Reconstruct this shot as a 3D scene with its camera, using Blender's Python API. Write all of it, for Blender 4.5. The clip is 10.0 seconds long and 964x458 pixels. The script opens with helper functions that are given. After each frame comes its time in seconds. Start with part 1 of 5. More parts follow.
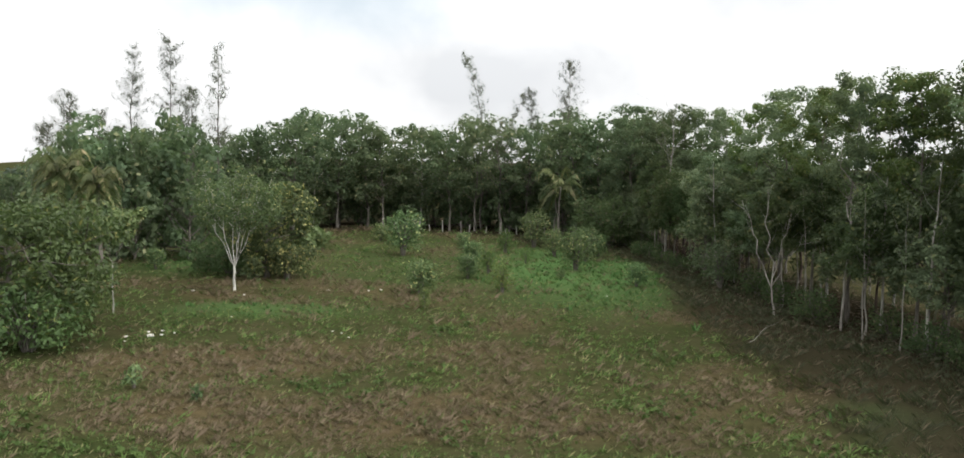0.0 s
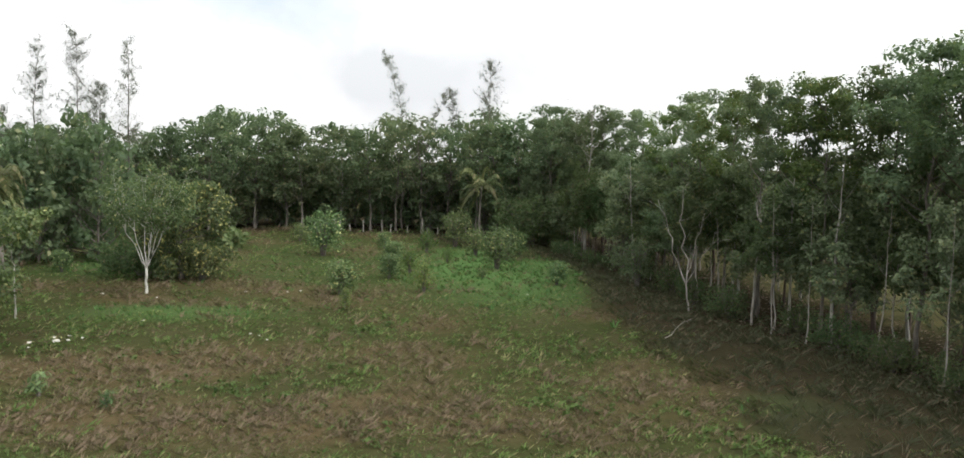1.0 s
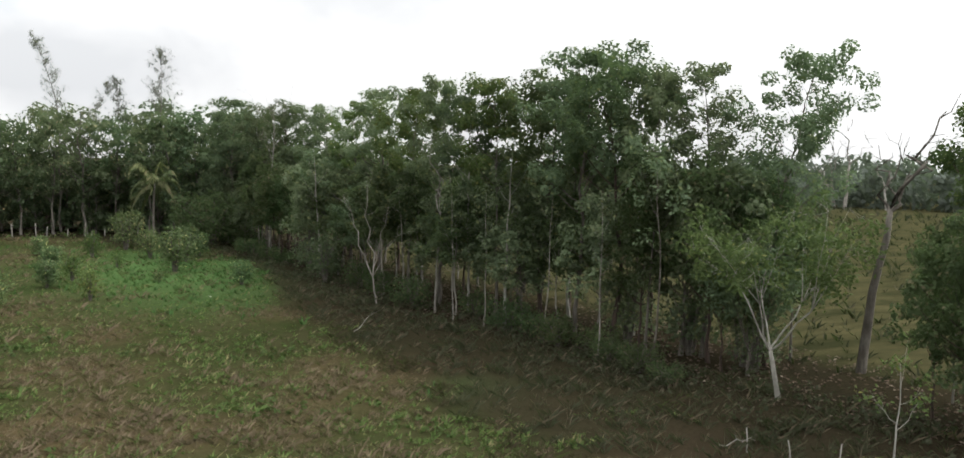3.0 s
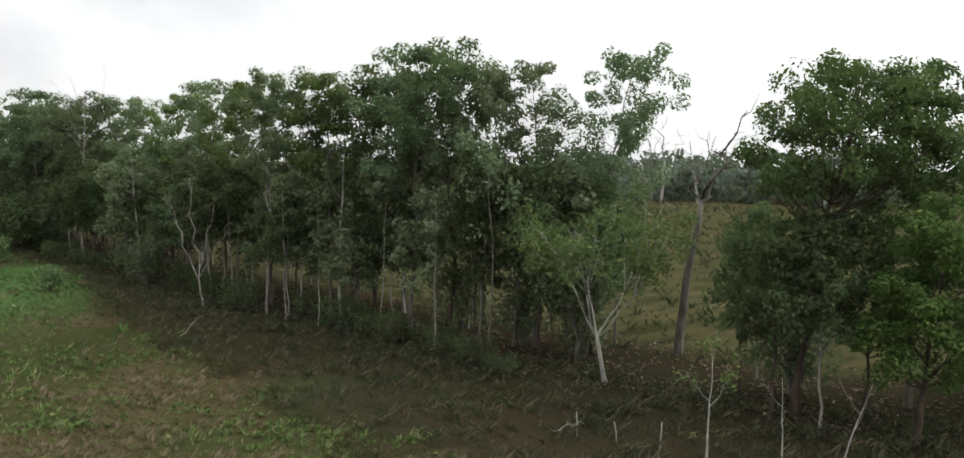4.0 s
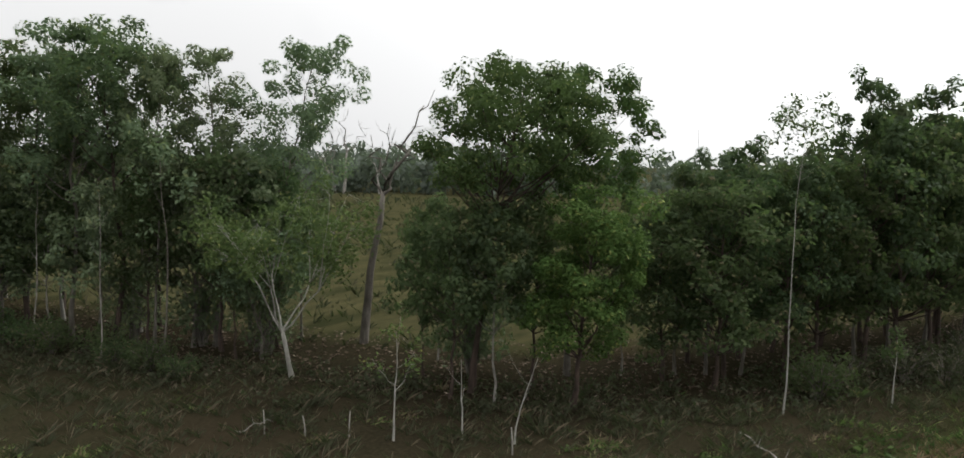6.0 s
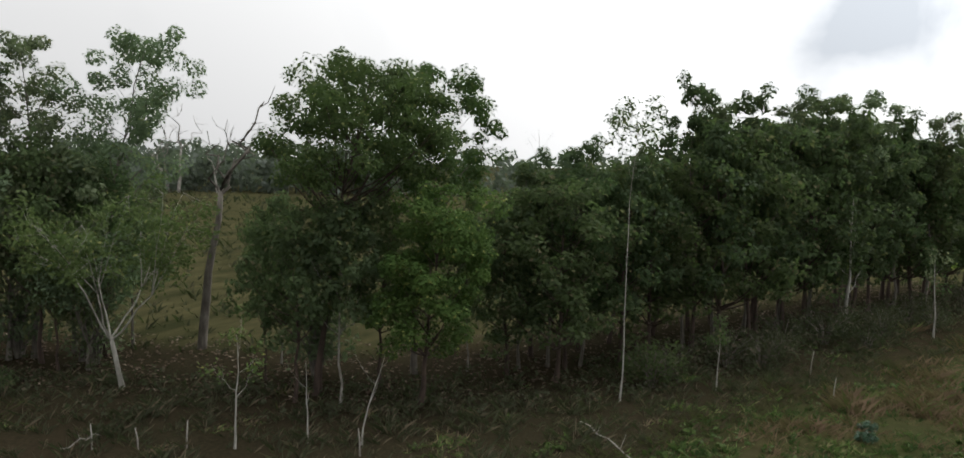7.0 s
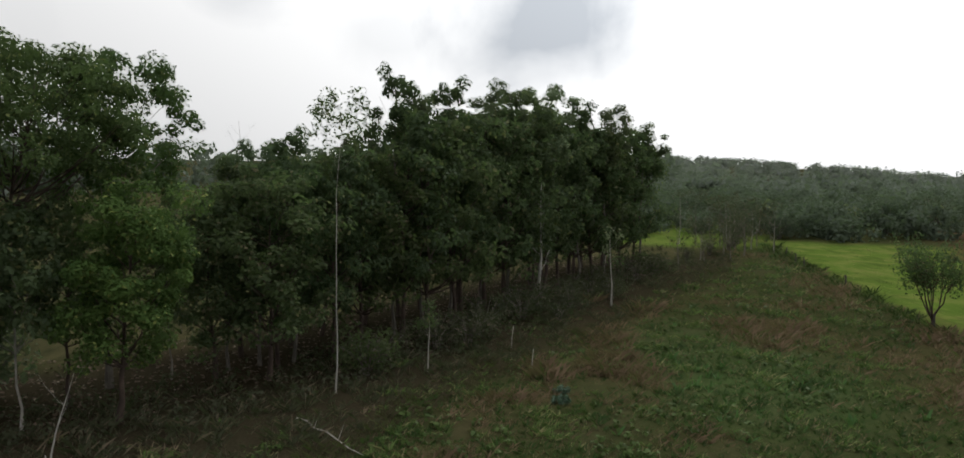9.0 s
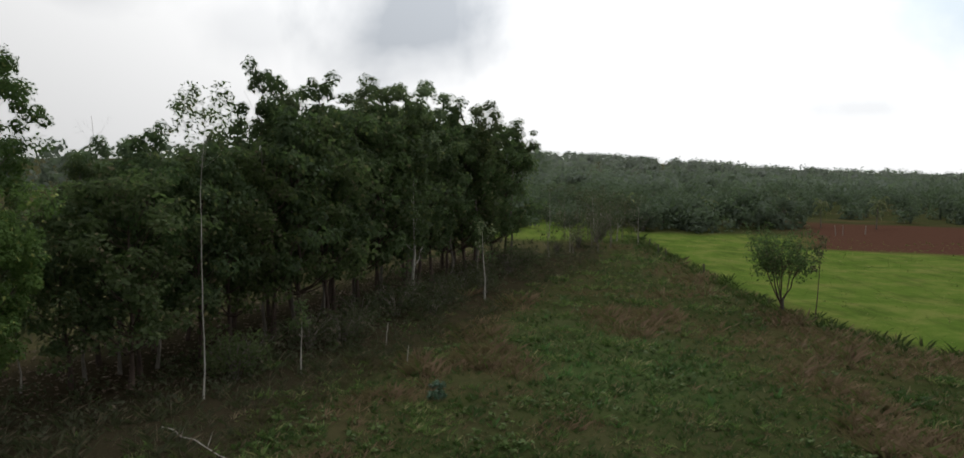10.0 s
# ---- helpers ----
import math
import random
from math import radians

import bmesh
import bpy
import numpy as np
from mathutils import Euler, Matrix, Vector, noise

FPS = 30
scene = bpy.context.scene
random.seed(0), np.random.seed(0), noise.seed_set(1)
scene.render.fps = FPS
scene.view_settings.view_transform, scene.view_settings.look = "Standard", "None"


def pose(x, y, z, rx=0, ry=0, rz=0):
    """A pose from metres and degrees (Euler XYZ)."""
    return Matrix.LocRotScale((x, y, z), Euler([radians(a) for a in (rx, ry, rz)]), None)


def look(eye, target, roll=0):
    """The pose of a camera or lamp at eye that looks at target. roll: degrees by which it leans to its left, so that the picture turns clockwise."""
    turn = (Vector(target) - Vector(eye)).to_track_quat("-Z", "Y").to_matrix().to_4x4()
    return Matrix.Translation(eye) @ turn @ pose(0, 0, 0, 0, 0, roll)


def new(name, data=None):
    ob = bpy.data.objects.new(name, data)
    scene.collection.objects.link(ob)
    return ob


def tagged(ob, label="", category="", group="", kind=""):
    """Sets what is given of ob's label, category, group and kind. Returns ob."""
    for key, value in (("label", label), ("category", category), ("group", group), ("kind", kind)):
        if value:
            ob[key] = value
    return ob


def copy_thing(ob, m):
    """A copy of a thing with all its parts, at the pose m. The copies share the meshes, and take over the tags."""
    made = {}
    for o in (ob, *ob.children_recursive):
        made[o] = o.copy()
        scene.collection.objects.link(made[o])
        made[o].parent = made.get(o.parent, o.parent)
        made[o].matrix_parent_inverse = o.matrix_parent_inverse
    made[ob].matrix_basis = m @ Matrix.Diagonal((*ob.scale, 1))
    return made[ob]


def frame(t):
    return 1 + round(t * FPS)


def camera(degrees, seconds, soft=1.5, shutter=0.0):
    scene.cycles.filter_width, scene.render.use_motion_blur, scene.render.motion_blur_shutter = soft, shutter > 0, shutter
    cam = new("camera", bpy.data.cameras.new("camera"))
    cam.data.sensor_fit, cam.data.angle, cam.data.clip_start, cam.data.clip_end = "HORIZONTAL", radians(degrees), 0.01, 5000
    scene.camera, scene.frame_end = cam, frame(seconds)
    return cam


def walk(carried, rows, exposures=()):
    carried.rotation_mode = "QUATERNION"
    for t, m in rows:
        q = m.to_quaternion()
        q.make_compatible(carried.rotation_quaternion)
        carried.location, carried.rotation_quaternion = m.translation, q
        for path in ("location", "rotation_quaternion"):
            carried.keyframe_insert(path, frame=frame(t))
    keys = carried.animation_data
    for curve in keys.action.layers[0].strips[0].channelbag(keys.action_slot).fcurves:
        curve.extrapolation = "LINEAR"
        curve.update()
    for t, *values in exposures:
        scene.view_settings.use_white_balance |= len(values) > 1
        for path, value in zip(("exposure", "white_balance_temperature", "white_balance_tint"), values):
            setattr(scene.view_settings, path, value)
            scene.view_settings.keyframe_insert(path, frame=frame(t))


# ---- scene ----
cam = camera(60.0, 10.0, soft=1.6)
EYE_HEIGHT = 8.0
# seconds, yaw, pitch, roll of a camera that turns to its right where it hovers
TURN = [
    (0.0, 0.00, -4.70, -1.16), (0.5, -0.75, -4.65, -1.37), (1.0, -5.39, -4.62, -1.38), (1.5, -10.43, -4.55, -1.38),
    (2.0, -15.51, -4.55, -1.54), (2.5, -21.05, -4.49, -1.51), (3.0, -26.76, -4.45, -1.25), (4.5, -43.84, -4.56, -1.06),
    (5.0, -49.43, -4.66, -0.99), (5.5, -54.62, -4.64, -1.15), (7.0, -70.21, -4.36, -1.73), (7.5, -75.95, -4.35, -1.39),
    (8.0, -80.98, -4.35, -1.15), (8.5, -85.87, -4.48, -0.90), (9.0, -90.18, -4.54, -0.65), (9.5, -94.80, -4.64, -0.45),
    (10.0, -98.93, -4.73, -0.35)]
walk(cam, [(t, pose(0, 0, EYE_HEIGHT, 90 + pitch, roll, yaw)) for t, yaw, pitch, roll in TURN],
     exposures=[(0.0, -0.56), (1.5, -0.46), (3.0, -0.6), (5.0, -0.82), (7.5, -1.28), (9.0, -1.5), (10.0, -1.6)])

# ---- world and sun ----
SUN_AZ, SUN_EL = 119.0, 42.0   # degrees clockwise from +y, above the horizon


def way(az, el):
    a, e = radians(az), radians(el)
    return Vector((math.sin(a) * math.cos(e), math.cos(a) * math.cos(e), math.sin(e)))


world = bpy.data.worlds.new("sky")
scene.world = world
world.use_nodes = True
wt = world.node_tree
wt.nodes.clear()


def link(tree, a, b):
    tree.links.new(a, b)


def node(tree, kind, **values):
    n = tree.nodes.new(kind)
    for key, value in values.items():
        n.inputs[key].default_value = value
    return n


def math_node(tree, op, a, b=None, clamp=False):
    n = tree.nodes.new("ShaderNodeMath")
    n.operation, n.use_clamp = op, clamp
    for i, v in enumerate((a, b)):
        if v is None:
            continue
        if isinstance(v, (int, float)):
            n.inputs[i].default_value = v
        else:
            tree.links.new(v, n.inputs[i])
    return n.outputs[0]


def mix_color(tree, fac, a, b, mode="MIX"):
    n = tree.nodes.new("ShaderNodeMix")
    n.data_type, n.blend_type = "RGBA", mode
    for socket, v in ((n.inputs[0], fac), (n.inputs[6], a), (n.inputs[7], b)):
        if isinstance(v, (int, float)):
            socket.default_value = v
        elif isinstance(v, tuple):
            socket.default_value = (*v, 1) if len(v) == 3 else v
        else:
            tree.links.new(v, socket)
    return n.outputs[2]


def ramp(tree, fac, stops):
    n = tree.nodes.new("ShaderNodeValToRGB")
    e = n.color_ramp.elements
    while len(e) < len(stops):
        e.new(0.5)
    for el, (p, c) in zip(e, stops):
        el.position = p
        el.color = (*c, 1) if isinstance(c, tuple) else (c, c, c, 1)
    tree.links.new(fac, n.inputs[0])
    return n.outputs[0]


def noise_tex(tree, vector, scale, detail=4.0, rough=0.55, distortion=0.0):
    n = node(tree, "ShaderNodeTexNoise", Scale=scale, Detail=detail, Roughness=rough, Distortion=distortion)
    tree.links.new(vector, n.inputs["Vector"])
    return n.outputs["Fac"]


sky_tex = wt.nodes.new("ShaderNodeTexSky")
sky_tex.sky_type, sky_tex.sun_disc = "NISHITA", False
sky_tex.sun_elevation, sky_tex.sun_rotation = radians(SUN_EL), radians(SUN_AZ)
coord = wt.nodes.new("ShaderNodeTexCoord").outputs["Generated"]
big = noise_tex(wt, coord, 2.3, 5, 0.55, 0.4)
fine = noise_tex(wt, coord, 7.0, 5, 0.55, 0.3)


def cloud_blob(az, el, wide, high, ragged=0.5):
    """A soft patch of the sky round a direction: 1 in its middle, 0 outside."""
    sub = wt.nodes.new("ShaderNodeVectorMath")
    sub.operation = "SUBTRACT"
    wt.links.new(coord, sub.inputs[0])
    sub.inputs[1].default_value = way(az, el)
    turn = wt.nodes.new("ShaderNodeVectorRotate")
    turn.rotation_type = "Z_AXIS"
    turn.inputs["Angle"].default_value = radians(az)
    wt.links.new(sub.outputs[0], turn.inputs["Vector"])
    size = wt.nodes.new("ShaderNodeVectorMath")
    size.operation = "MULTIPLY"
    size.inputs[1].default_value = (1 / math.radians(wide), 1 / math.radians(wide), 1 / math.radians(high))
    wt.links.new(turn.outputs[0], size.inputs[0])
    length = wt.nodes.new("ShaderNodeVectorMath")
    length.operation = "LENGTH"
    wt.links.new(size.outputs[0], length.inputs[0])
    d = math_node(wt, "ADD", length.outputs["Value"], math_node(wt, "MULTIPLY", math_node(wt, "SUBTRACT", fine, 0.5), ragged * 4))
    return ramp(wt, d, [(0.25, 1.0), (1.0, 0.0)])


grey = None
# azimuth, elevation, half-width, half-height, raggedness, depth of the grey
for *args, depth in ((94.5, 9.1, 10, 5.4, 0.35, 0.9), (83.9, 8.3, 5, 2.9, 0.5, 0.22), (74.2, 10.7, 4.2, 2.5, 0.5, 0.28), (-0.5, 5.6, 17, 4.4, 0.45, 0.42), (37, 12.8, 10, 2.9, 0.5, 0.3), (19.1, 11.2, 12.5, 4.5, 0.5, 0.35),
                     (56.6, 14.9, 11.7, 3.3, 0.5, 0.4), (123.4, 3.3, 4.6, 1.2, 0.6, 0.32), (-50.1, 11.6, 16.7, 5, 0.5, 0.6), (152.2, 16.5, 20.9, 6.6, 0.5, 0.5), (202.3, 12.4, 18.4, 5.8, 0.5, 0.6)):
    b = math_node(wt, "MULTIPLY", cloud_blob(*args), depth)
    grey = b if grey is None else math_node(wt, "MAXIMUM", grey, b)
blue = math_node(wt, "MAXIMUM", cloud_blob(130.5, 9.0, 10, 7, 0.35), cloud_blob(-10.9, 12.4, 13.4, 6.2, 0.35))
blue = math_node(wt, "MAXIMUM", blue, cloud_blob(173, 23.1, 15, 7.4, 0.7))
soft_grey = math_node(wt, "MULTIPLY", ramp(wt, big, [(0.55, 0.0), (0.8, 0.25)]), 1.0)
shade = math_node(wt, "MULTIPLY", math_node(wt, "MAXIMUM", grey, soft_grey), math_node(wt, "SUBTRACT", 1.0, blue))
cloud_color = mix_color(wt, shade, (0.985, 0.99, 0.995), (0.40, 0.435, 0.48))
cloud_color = mix_color(wt, math_node(wt, "MULTIPLY", blue, 0.65), cloud_color, (0.47, 0.59, 0.68))   # thin places where blue shows through
cloud_bg = wt.nodes.new("ShaderNodeBackground")
# the overcast is brightest round the hidden sun
toward = wt.nodes.new("ShaderNodeVectorMath")
toward.operation = "DOT_PRODUCT"
link(wt, coord, toward.inputs[0])
toward.inputs[1].default_value = way(SUN_AZ, SUN_EL)
glow = math_node(wt, "POWER", math_node(wt, "MAXIMUM", toward.outputs["Value"], 0.0), 3.0)
height_above = wt.nodes.new("ShaderNodeSeparateXYZ")
link(wt, coord, height_above.inputs[0])
overhead = math_node(wt, "MULTIPLY", math_node(wt, "MAXIMUM", height_above.outputs["Z"], 0.0), 1.4)
link(wt, math_node(wt, "ADD", math_node(wt, "MULTIPLY", glow, 4.0), math_node(wt, "ADD", overhead, 1.56)), cloud_bg.inputs["Strength"])
link(wt, cloud_color, cloud_bg.inputs["Color"])
sky_bg = node(wt, "ShaderNodeBackground", Strength=0.15)
link(wt, sky_tex.outputs[0], sky_bg.inputs["Color"])
mix_bg = wt.nodes.new("ShaderNodeMixShader")
link(wt, math_node(wt, "MULTIPLY", blue, 0.12), mix_bg.inputs[0])
link(wt, cloud_bg.outputs[0], mix_bg.inputs[1])
link(wt, sky_bg.outputs[0], mix_bg.inputs[2])
world_out = wt.nodes.new("ShaderNodeOutputWorld")
link(wt, mix_bg.outputs[0], world_out.inputs["Surface"])

sun_data = bpy.data.lights.new("sun", "SUN")
sun_data.energy, sun_data.angle, sun_data.color = 1.5, radians(12), (1.0, 0.95, 0.87)
sun = new("sun", sun_data)
sun.matrix_basis = look(way(SUN_AZ, SUN_EL) * 200, (0, 0, 0))


# ---- materials ----
def material(name):
    m = bpy.data.materials.new(name)
    m.use_nodes = True
    t = m.node_tree
    t.nodes.clear()
    return m, t, t.nodes.new("ShaderNodeOutputMaterial")


def leaf_material(name, dark, light, odd=None, odd_share=0.0, through_light=0.42, rough=0.55, saturation=0.84, patch_size=0.55, patch_share=0.4):
    """Leaves: each one has its own shade, each plant a slight cast of its own."""
    m, t, out = material(name)
    island = t.nodes.new("ShaderNodeNewGeometry").outputs["Random Per Island"]
    info = t.nodes.new("ShaderNodeObjectInfo")
    place = t.nodes.new("ShaderNodeTexCoord").outputs["Object"]
    patch = noise_tex(t, place, patch_size, 4)
    fac = math_node(t, "ADD", math_node(t, "MULTIPLY", island, 1 - patch_share), math_node(t, "MULTIPLY", ramp(t, patch, [(0.34, 0.0), (0.66, 1.0)]), patch_share))
    c = mix_color(t, fac, dark, light)
    if odd:
        c = mix_color(t, math_node(t, "GREATER_THAN", math_node(t, "FRACT", math_node(t, "MULTIPLY", island, 17.3)), 1 - odd_share), c, odd)
    hsv = t.nodes.new("ShaderNodeHueSaturation")
    link(t, math_node(t, "ADD", math_node(t, "MULTIPLY", info.outputs["Random"], 0.055), 0.470), hsv.inputs["Hue"])
    link(t, math_node(t, "ADD", math_node(t, "MULTIPLY", math_node(t, "FRACT", math_node(t, "MULTIPLY", info.outputs["Random"], 7.31)), 0.6), 0.72), hsv.inputs["Value"])
    hsv.inputs["Saturation"].default_value = saturation
    link(t, c, hsv.inputs["Color"])
    p = node(t, "ShaderNodeBsdfPrincipled", Roughness=rough)
    p.inputs["Specular IOR Level"].default_value = 0.06 if patch_share > 0.5 or rough >= 0.6 else 0.22
    link(t, hsv.outputs[0], p.inputs["Base Color"])
    tr = t.nodes.new("ShaderNodeBsdfTranslucent")
    link(t, mix_color(t, 0.5, hsv.outputs[0], (0.085, 0.15, 0.032)), tr.inputs["Color"])
    mx = t.nodes.new("ShaderNodeMixShader")
    mx.inputs[0].default_value = through_light
    link(t, p.outputs[0], mx.inputs[1])
    link(t, tr.outputs[0], mx.inputs[2])
    link(t, mx.outputs[0], out.inputs["Surface"])
    return m


def bark_material(name, a, b, scale=6.0):
    m, t, out = material(name)
    place = t.nodes.new("ShaderNodeTexCoord").outputs["Object"]
    stretch = node(t, "ShaderNodeMapping", Scale=(1, 1, 0.25))
    link(t, place, stretch.inputs["Vector"])
    grain = noise_tex(t, stretch.outputs[0], scale, 6, 0.65)
    blotch = noise_tex(t, place, 1.2, 3)
    c = mix_color(t, ramp(t, grain, [(0.35, 0.0), (0.65, 1.0)]), a, b)
    c = mix_color(t, ramp(t, blotch, [(0.45, 0.0), (0.7, 0.5)]), c, tuple(v * 0.45 for v in a))
    p = node(t, "ShaderNodeBsdfPrincipled", Roughness=0.9)
    p.inputs["Specular IOR Level"].default_value = 0.15
    link(t, c, p.inputs["Base Color"])
    bump = node(t, "ShaderNodeBump", Strength=0.5, Distance=0.02)
    link(t, grain, bump.inputs["Height"])
    link(t, bump.outputs[0], p.inputs["Normal"])
    link(t, p.outputs[0], out.inputs["Surface"])
    return m


def plain_material(name, a, b, scale=8.0, rough=0.85):
    m, t, out = material(name)
    place = t.nodes.new("ShaderNodeTexCoord").outputs["Object"]
    info = t.nodes.new("ShaderNodeObjectInfo").outputs["Random"]
    n = noise_tex(t, place, scale, 5, 0.6)
    c = mix_color(t, math_node(t, "ADD", math_node(t, "MULTIPLY", n, 0.7), math_node(t, "MULTIPLY", info, 0.3)), a, b)
    p = node(t, "ShaderNodeBsdfPrincipled", Roughness=rough)
    p.inputs["Specular IOR Level"].default_value = 0.2
    link(t, c, p.inputs["Base Color"])
    link(t, p.outputs[0], out.inputs["Surface"])
    return m


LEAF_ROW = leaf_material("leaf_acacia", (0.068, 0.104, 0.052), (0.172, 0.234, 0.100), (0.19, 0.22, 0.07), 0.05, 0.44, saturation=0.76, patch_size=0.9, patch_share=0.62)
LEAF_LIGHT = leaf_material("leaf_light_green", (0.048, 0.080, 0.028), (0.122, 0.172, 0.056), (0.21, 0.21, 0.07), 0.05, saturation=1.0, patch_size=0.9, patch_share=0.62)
# darker copy of leaf_acacia: the row's backlit shade is put into its colour
LEAF_ROW_SHADE = leaf_material("leaf_acacia_shade", (0.050, 0.074, 0.038), (0.090, 0.122, 0.052), (0.15, 0.16, 0.055), 0.05, 0.54, saturation=0.88, patch_size=0.9, patch_share=0.62)
LEAF_BRIGHT = leaf_material("leaf_bright_green", (0.044, 0.092, 0.023), (0.103, 0.172, 0.041), (0.22, 0.26, 0.07), 0.05, saturation=0.95, patch_size=0.9, patch_share=0.62)
LEAF_DOME = leaf_material("leaf_olive_green", (0.044, 0.070, 0.022), (0.105, 0.146, 0.044), (0.20, 0.22, 0.07), 0.05, saturation=0.9, patch_size=0.9, patch_share=0.62)
LEAF_DARK = leaf_material("leaf_mango", (0.034, 0.064, 0.021), (0.104, 0.164, 0.050), (0.17, 0.19, 0.05), 0.05, 0.35, 0.45, saturation=0.95)
LEAF_YELLOW = leaf_material("leaf_yellowing", (0.038, 0.066, 0.024), (0.112, 0.148, 0.042), (0.36, 0.36, 0.08), 0.14)
LEAF_FOREST = leaf_material("leaf_forest", (0.054, 0.090, 0.044), (0.156, 0.216, 0.088), (0.29, 0.31, 0.13), 0.06, 0.55, saturation=0.76, patch_size=0.9, patch_share=0.62)
LEAF_NEEDLE = leaf_material("needle_grey_green", (0.080, 0.088, 0.060), (0.152, 0.160, 0.112), None, 0, 0.3)
LEAF_PALM = leaf_material("palm_leaflet", (0.060, 0.084, 0.030), (0.160, 0.174, 0.074), (0.26, 0.23, 0.12), 0.12, saturation=1.0)
LEAF_BUSH = leaf_material("leaf_understory", (0.046, 0.068, 0.032), (0.088, 0.124, 0.050), (0.16, 0.145, 0.08), 0.06, 0.54, 0.75, saturation=0.9, patch_size=0.9, patch_share=0.62)
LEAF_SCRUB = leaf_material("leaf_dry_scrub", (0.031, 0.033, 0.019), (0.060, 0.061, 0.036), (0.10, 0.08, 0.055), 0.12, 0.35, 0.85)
LEAF_SAP = leaf_material("leaf_citrus", (0.040, 0.078, 0.026), (0.140, 0.212, 0.062), (0.367, 0.384, 0.117), 0.06)
LEAF_BLUE = leaf_material("leaf_bluish", (0.035, 0.075, 0.045), (0.075, 0.130, 0.080), None, 0, 0.25, 0.4, saturation=1.0)
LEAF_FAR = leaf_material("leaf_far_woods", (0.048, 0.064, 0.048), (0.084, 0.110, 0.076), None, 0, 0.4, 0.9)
# the next three leaf colours are paled and greyed to carry distance haze
LEAF_HAZE_HILL = leaf_material("leaf_hill_hazed", (0.195, 0.215, 0.200), (0.245, 0.268, 0.245), None, 0, 0.5, 0.9)
LEAF_HAZE_FOOT = leaf_material("leaf_foot_hazed", (0.115, 0.135, 0.112), (0.160, 0.184, 0.150), None, 0, 0.45, 0.9)
LEAF_HAZE_LINE = leaf_material("leaf_treeline_hazed", (0.090, 0.108, 0.090), (0.128, 0.150, 0.122), None, 0, 0.4, 0.9)
BARK_PALE = bark_material("bark_pale", (0.22, 0.21, 0.185), (0.38, 0.365, 0.325))
BARK_GREY = bark_material("bark_grey", (0.08, 0.07, 0.058), (0.19, 0.172, 0.148))
BARK_WHITE = bark_material("bark_whitish", (0.34, 0.33, 0.295), (0.55, 0.535, 0.48))
BARK_RED = bark_material("bark_red_brown", (0.036, 0.027, 0.022), (0.09, 0.065, 0.052))
BARK_DEAD = bark_material("dead_wood", (0.16, 0.145, 0.125), (0.34, 0.32, 0.29))
WOOD_POST = bark_material("post_wood", (0.03, 0.027, 0.024), (0.09, 0.08, 0.07))
GRASS_GREEN = leaf_material("grass_green", (0.043, 0.070, 0.021), (0.107, 0.155, 0.046), (0.189, 0.172, 0.086), 0.2, 0.3, 0.6, 1.0, patch_size=0.9, patch_share=0.7)
GRASS_RUSSET = leaf_material("grass_russet", (0.070, 0.048, 0.030), (0.156, 0.110, 0.070), (0.07, 0.085, 0.03), 0.18, 0.25, 0.7, 1.0, patch_size=0.9, patch_share=0.7)
GRASS_DEEP = leaf_material("grass_deep_green", (0.015, 0.033, 0.010), (0.037, 0.070, 0.019), (0.13, 0.11, 0.06), 0.15, 0.3, 0.6, 1.0, patch_size=0.9, patch_share=0.7)
GRASS_LUSH = leaf_material("grass_lush", (0.048, 0.098, 0.032), (0.092, 0.162, 0.052), None, 0, 0.35, 0.6, 1.0)
GRASS_PASTURE = leaf_material("grass_pasture", (0.054, 0.092, 0.019), (0.114, 0.160, 0.037), (0.17, 0.16, 0.07), 0.1, 0.35, 0.7, 1.0, patch_size=0.9, patch_share=0.7)
GRASS_DRY = leaf_material("grass_dry", (0.107, 0.083, 0.053), (0.232, 0.184, 0.120), (0.10, 0.13, 0.045), 0.15, 0.25, 0.7, 1.0, patch_size=0.9, patch_share=0.7)
WEED = leaf_material("broad_weed", (0.026, 0.049, 0.015), (0.070, 0.110, 0.032), None, 0, 0.25, 0.5, 1.0, patch_size=0.9, patch_share=0.7)
LITTER = leaf_material("fallen_leaf", (0.054, 0.036, 0.022), (0.132, 0.096, 0.063), (0.22, 0.18, 0.13), 0.05, 0.05, 0.8)
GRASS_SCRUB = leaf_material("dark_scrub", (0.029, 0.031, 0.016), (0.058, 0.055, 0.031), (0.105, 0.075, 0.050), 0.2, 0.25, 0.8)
GRASS_BROWN = leaf_material("grass_dull_brown", (0.048, 0.040, 0.025), (0.112, 0.088, 0.056), (0.06, 0.08, 0.03), 0.2, 0.3, 0.8, 1.0, patch_size=0.9, patch_share=0.7)
DEBRIS = plain_material("bleached_scrap", (0.36, 0.34, 0.29), (0.58, 0.56, 0.51), 9.0)


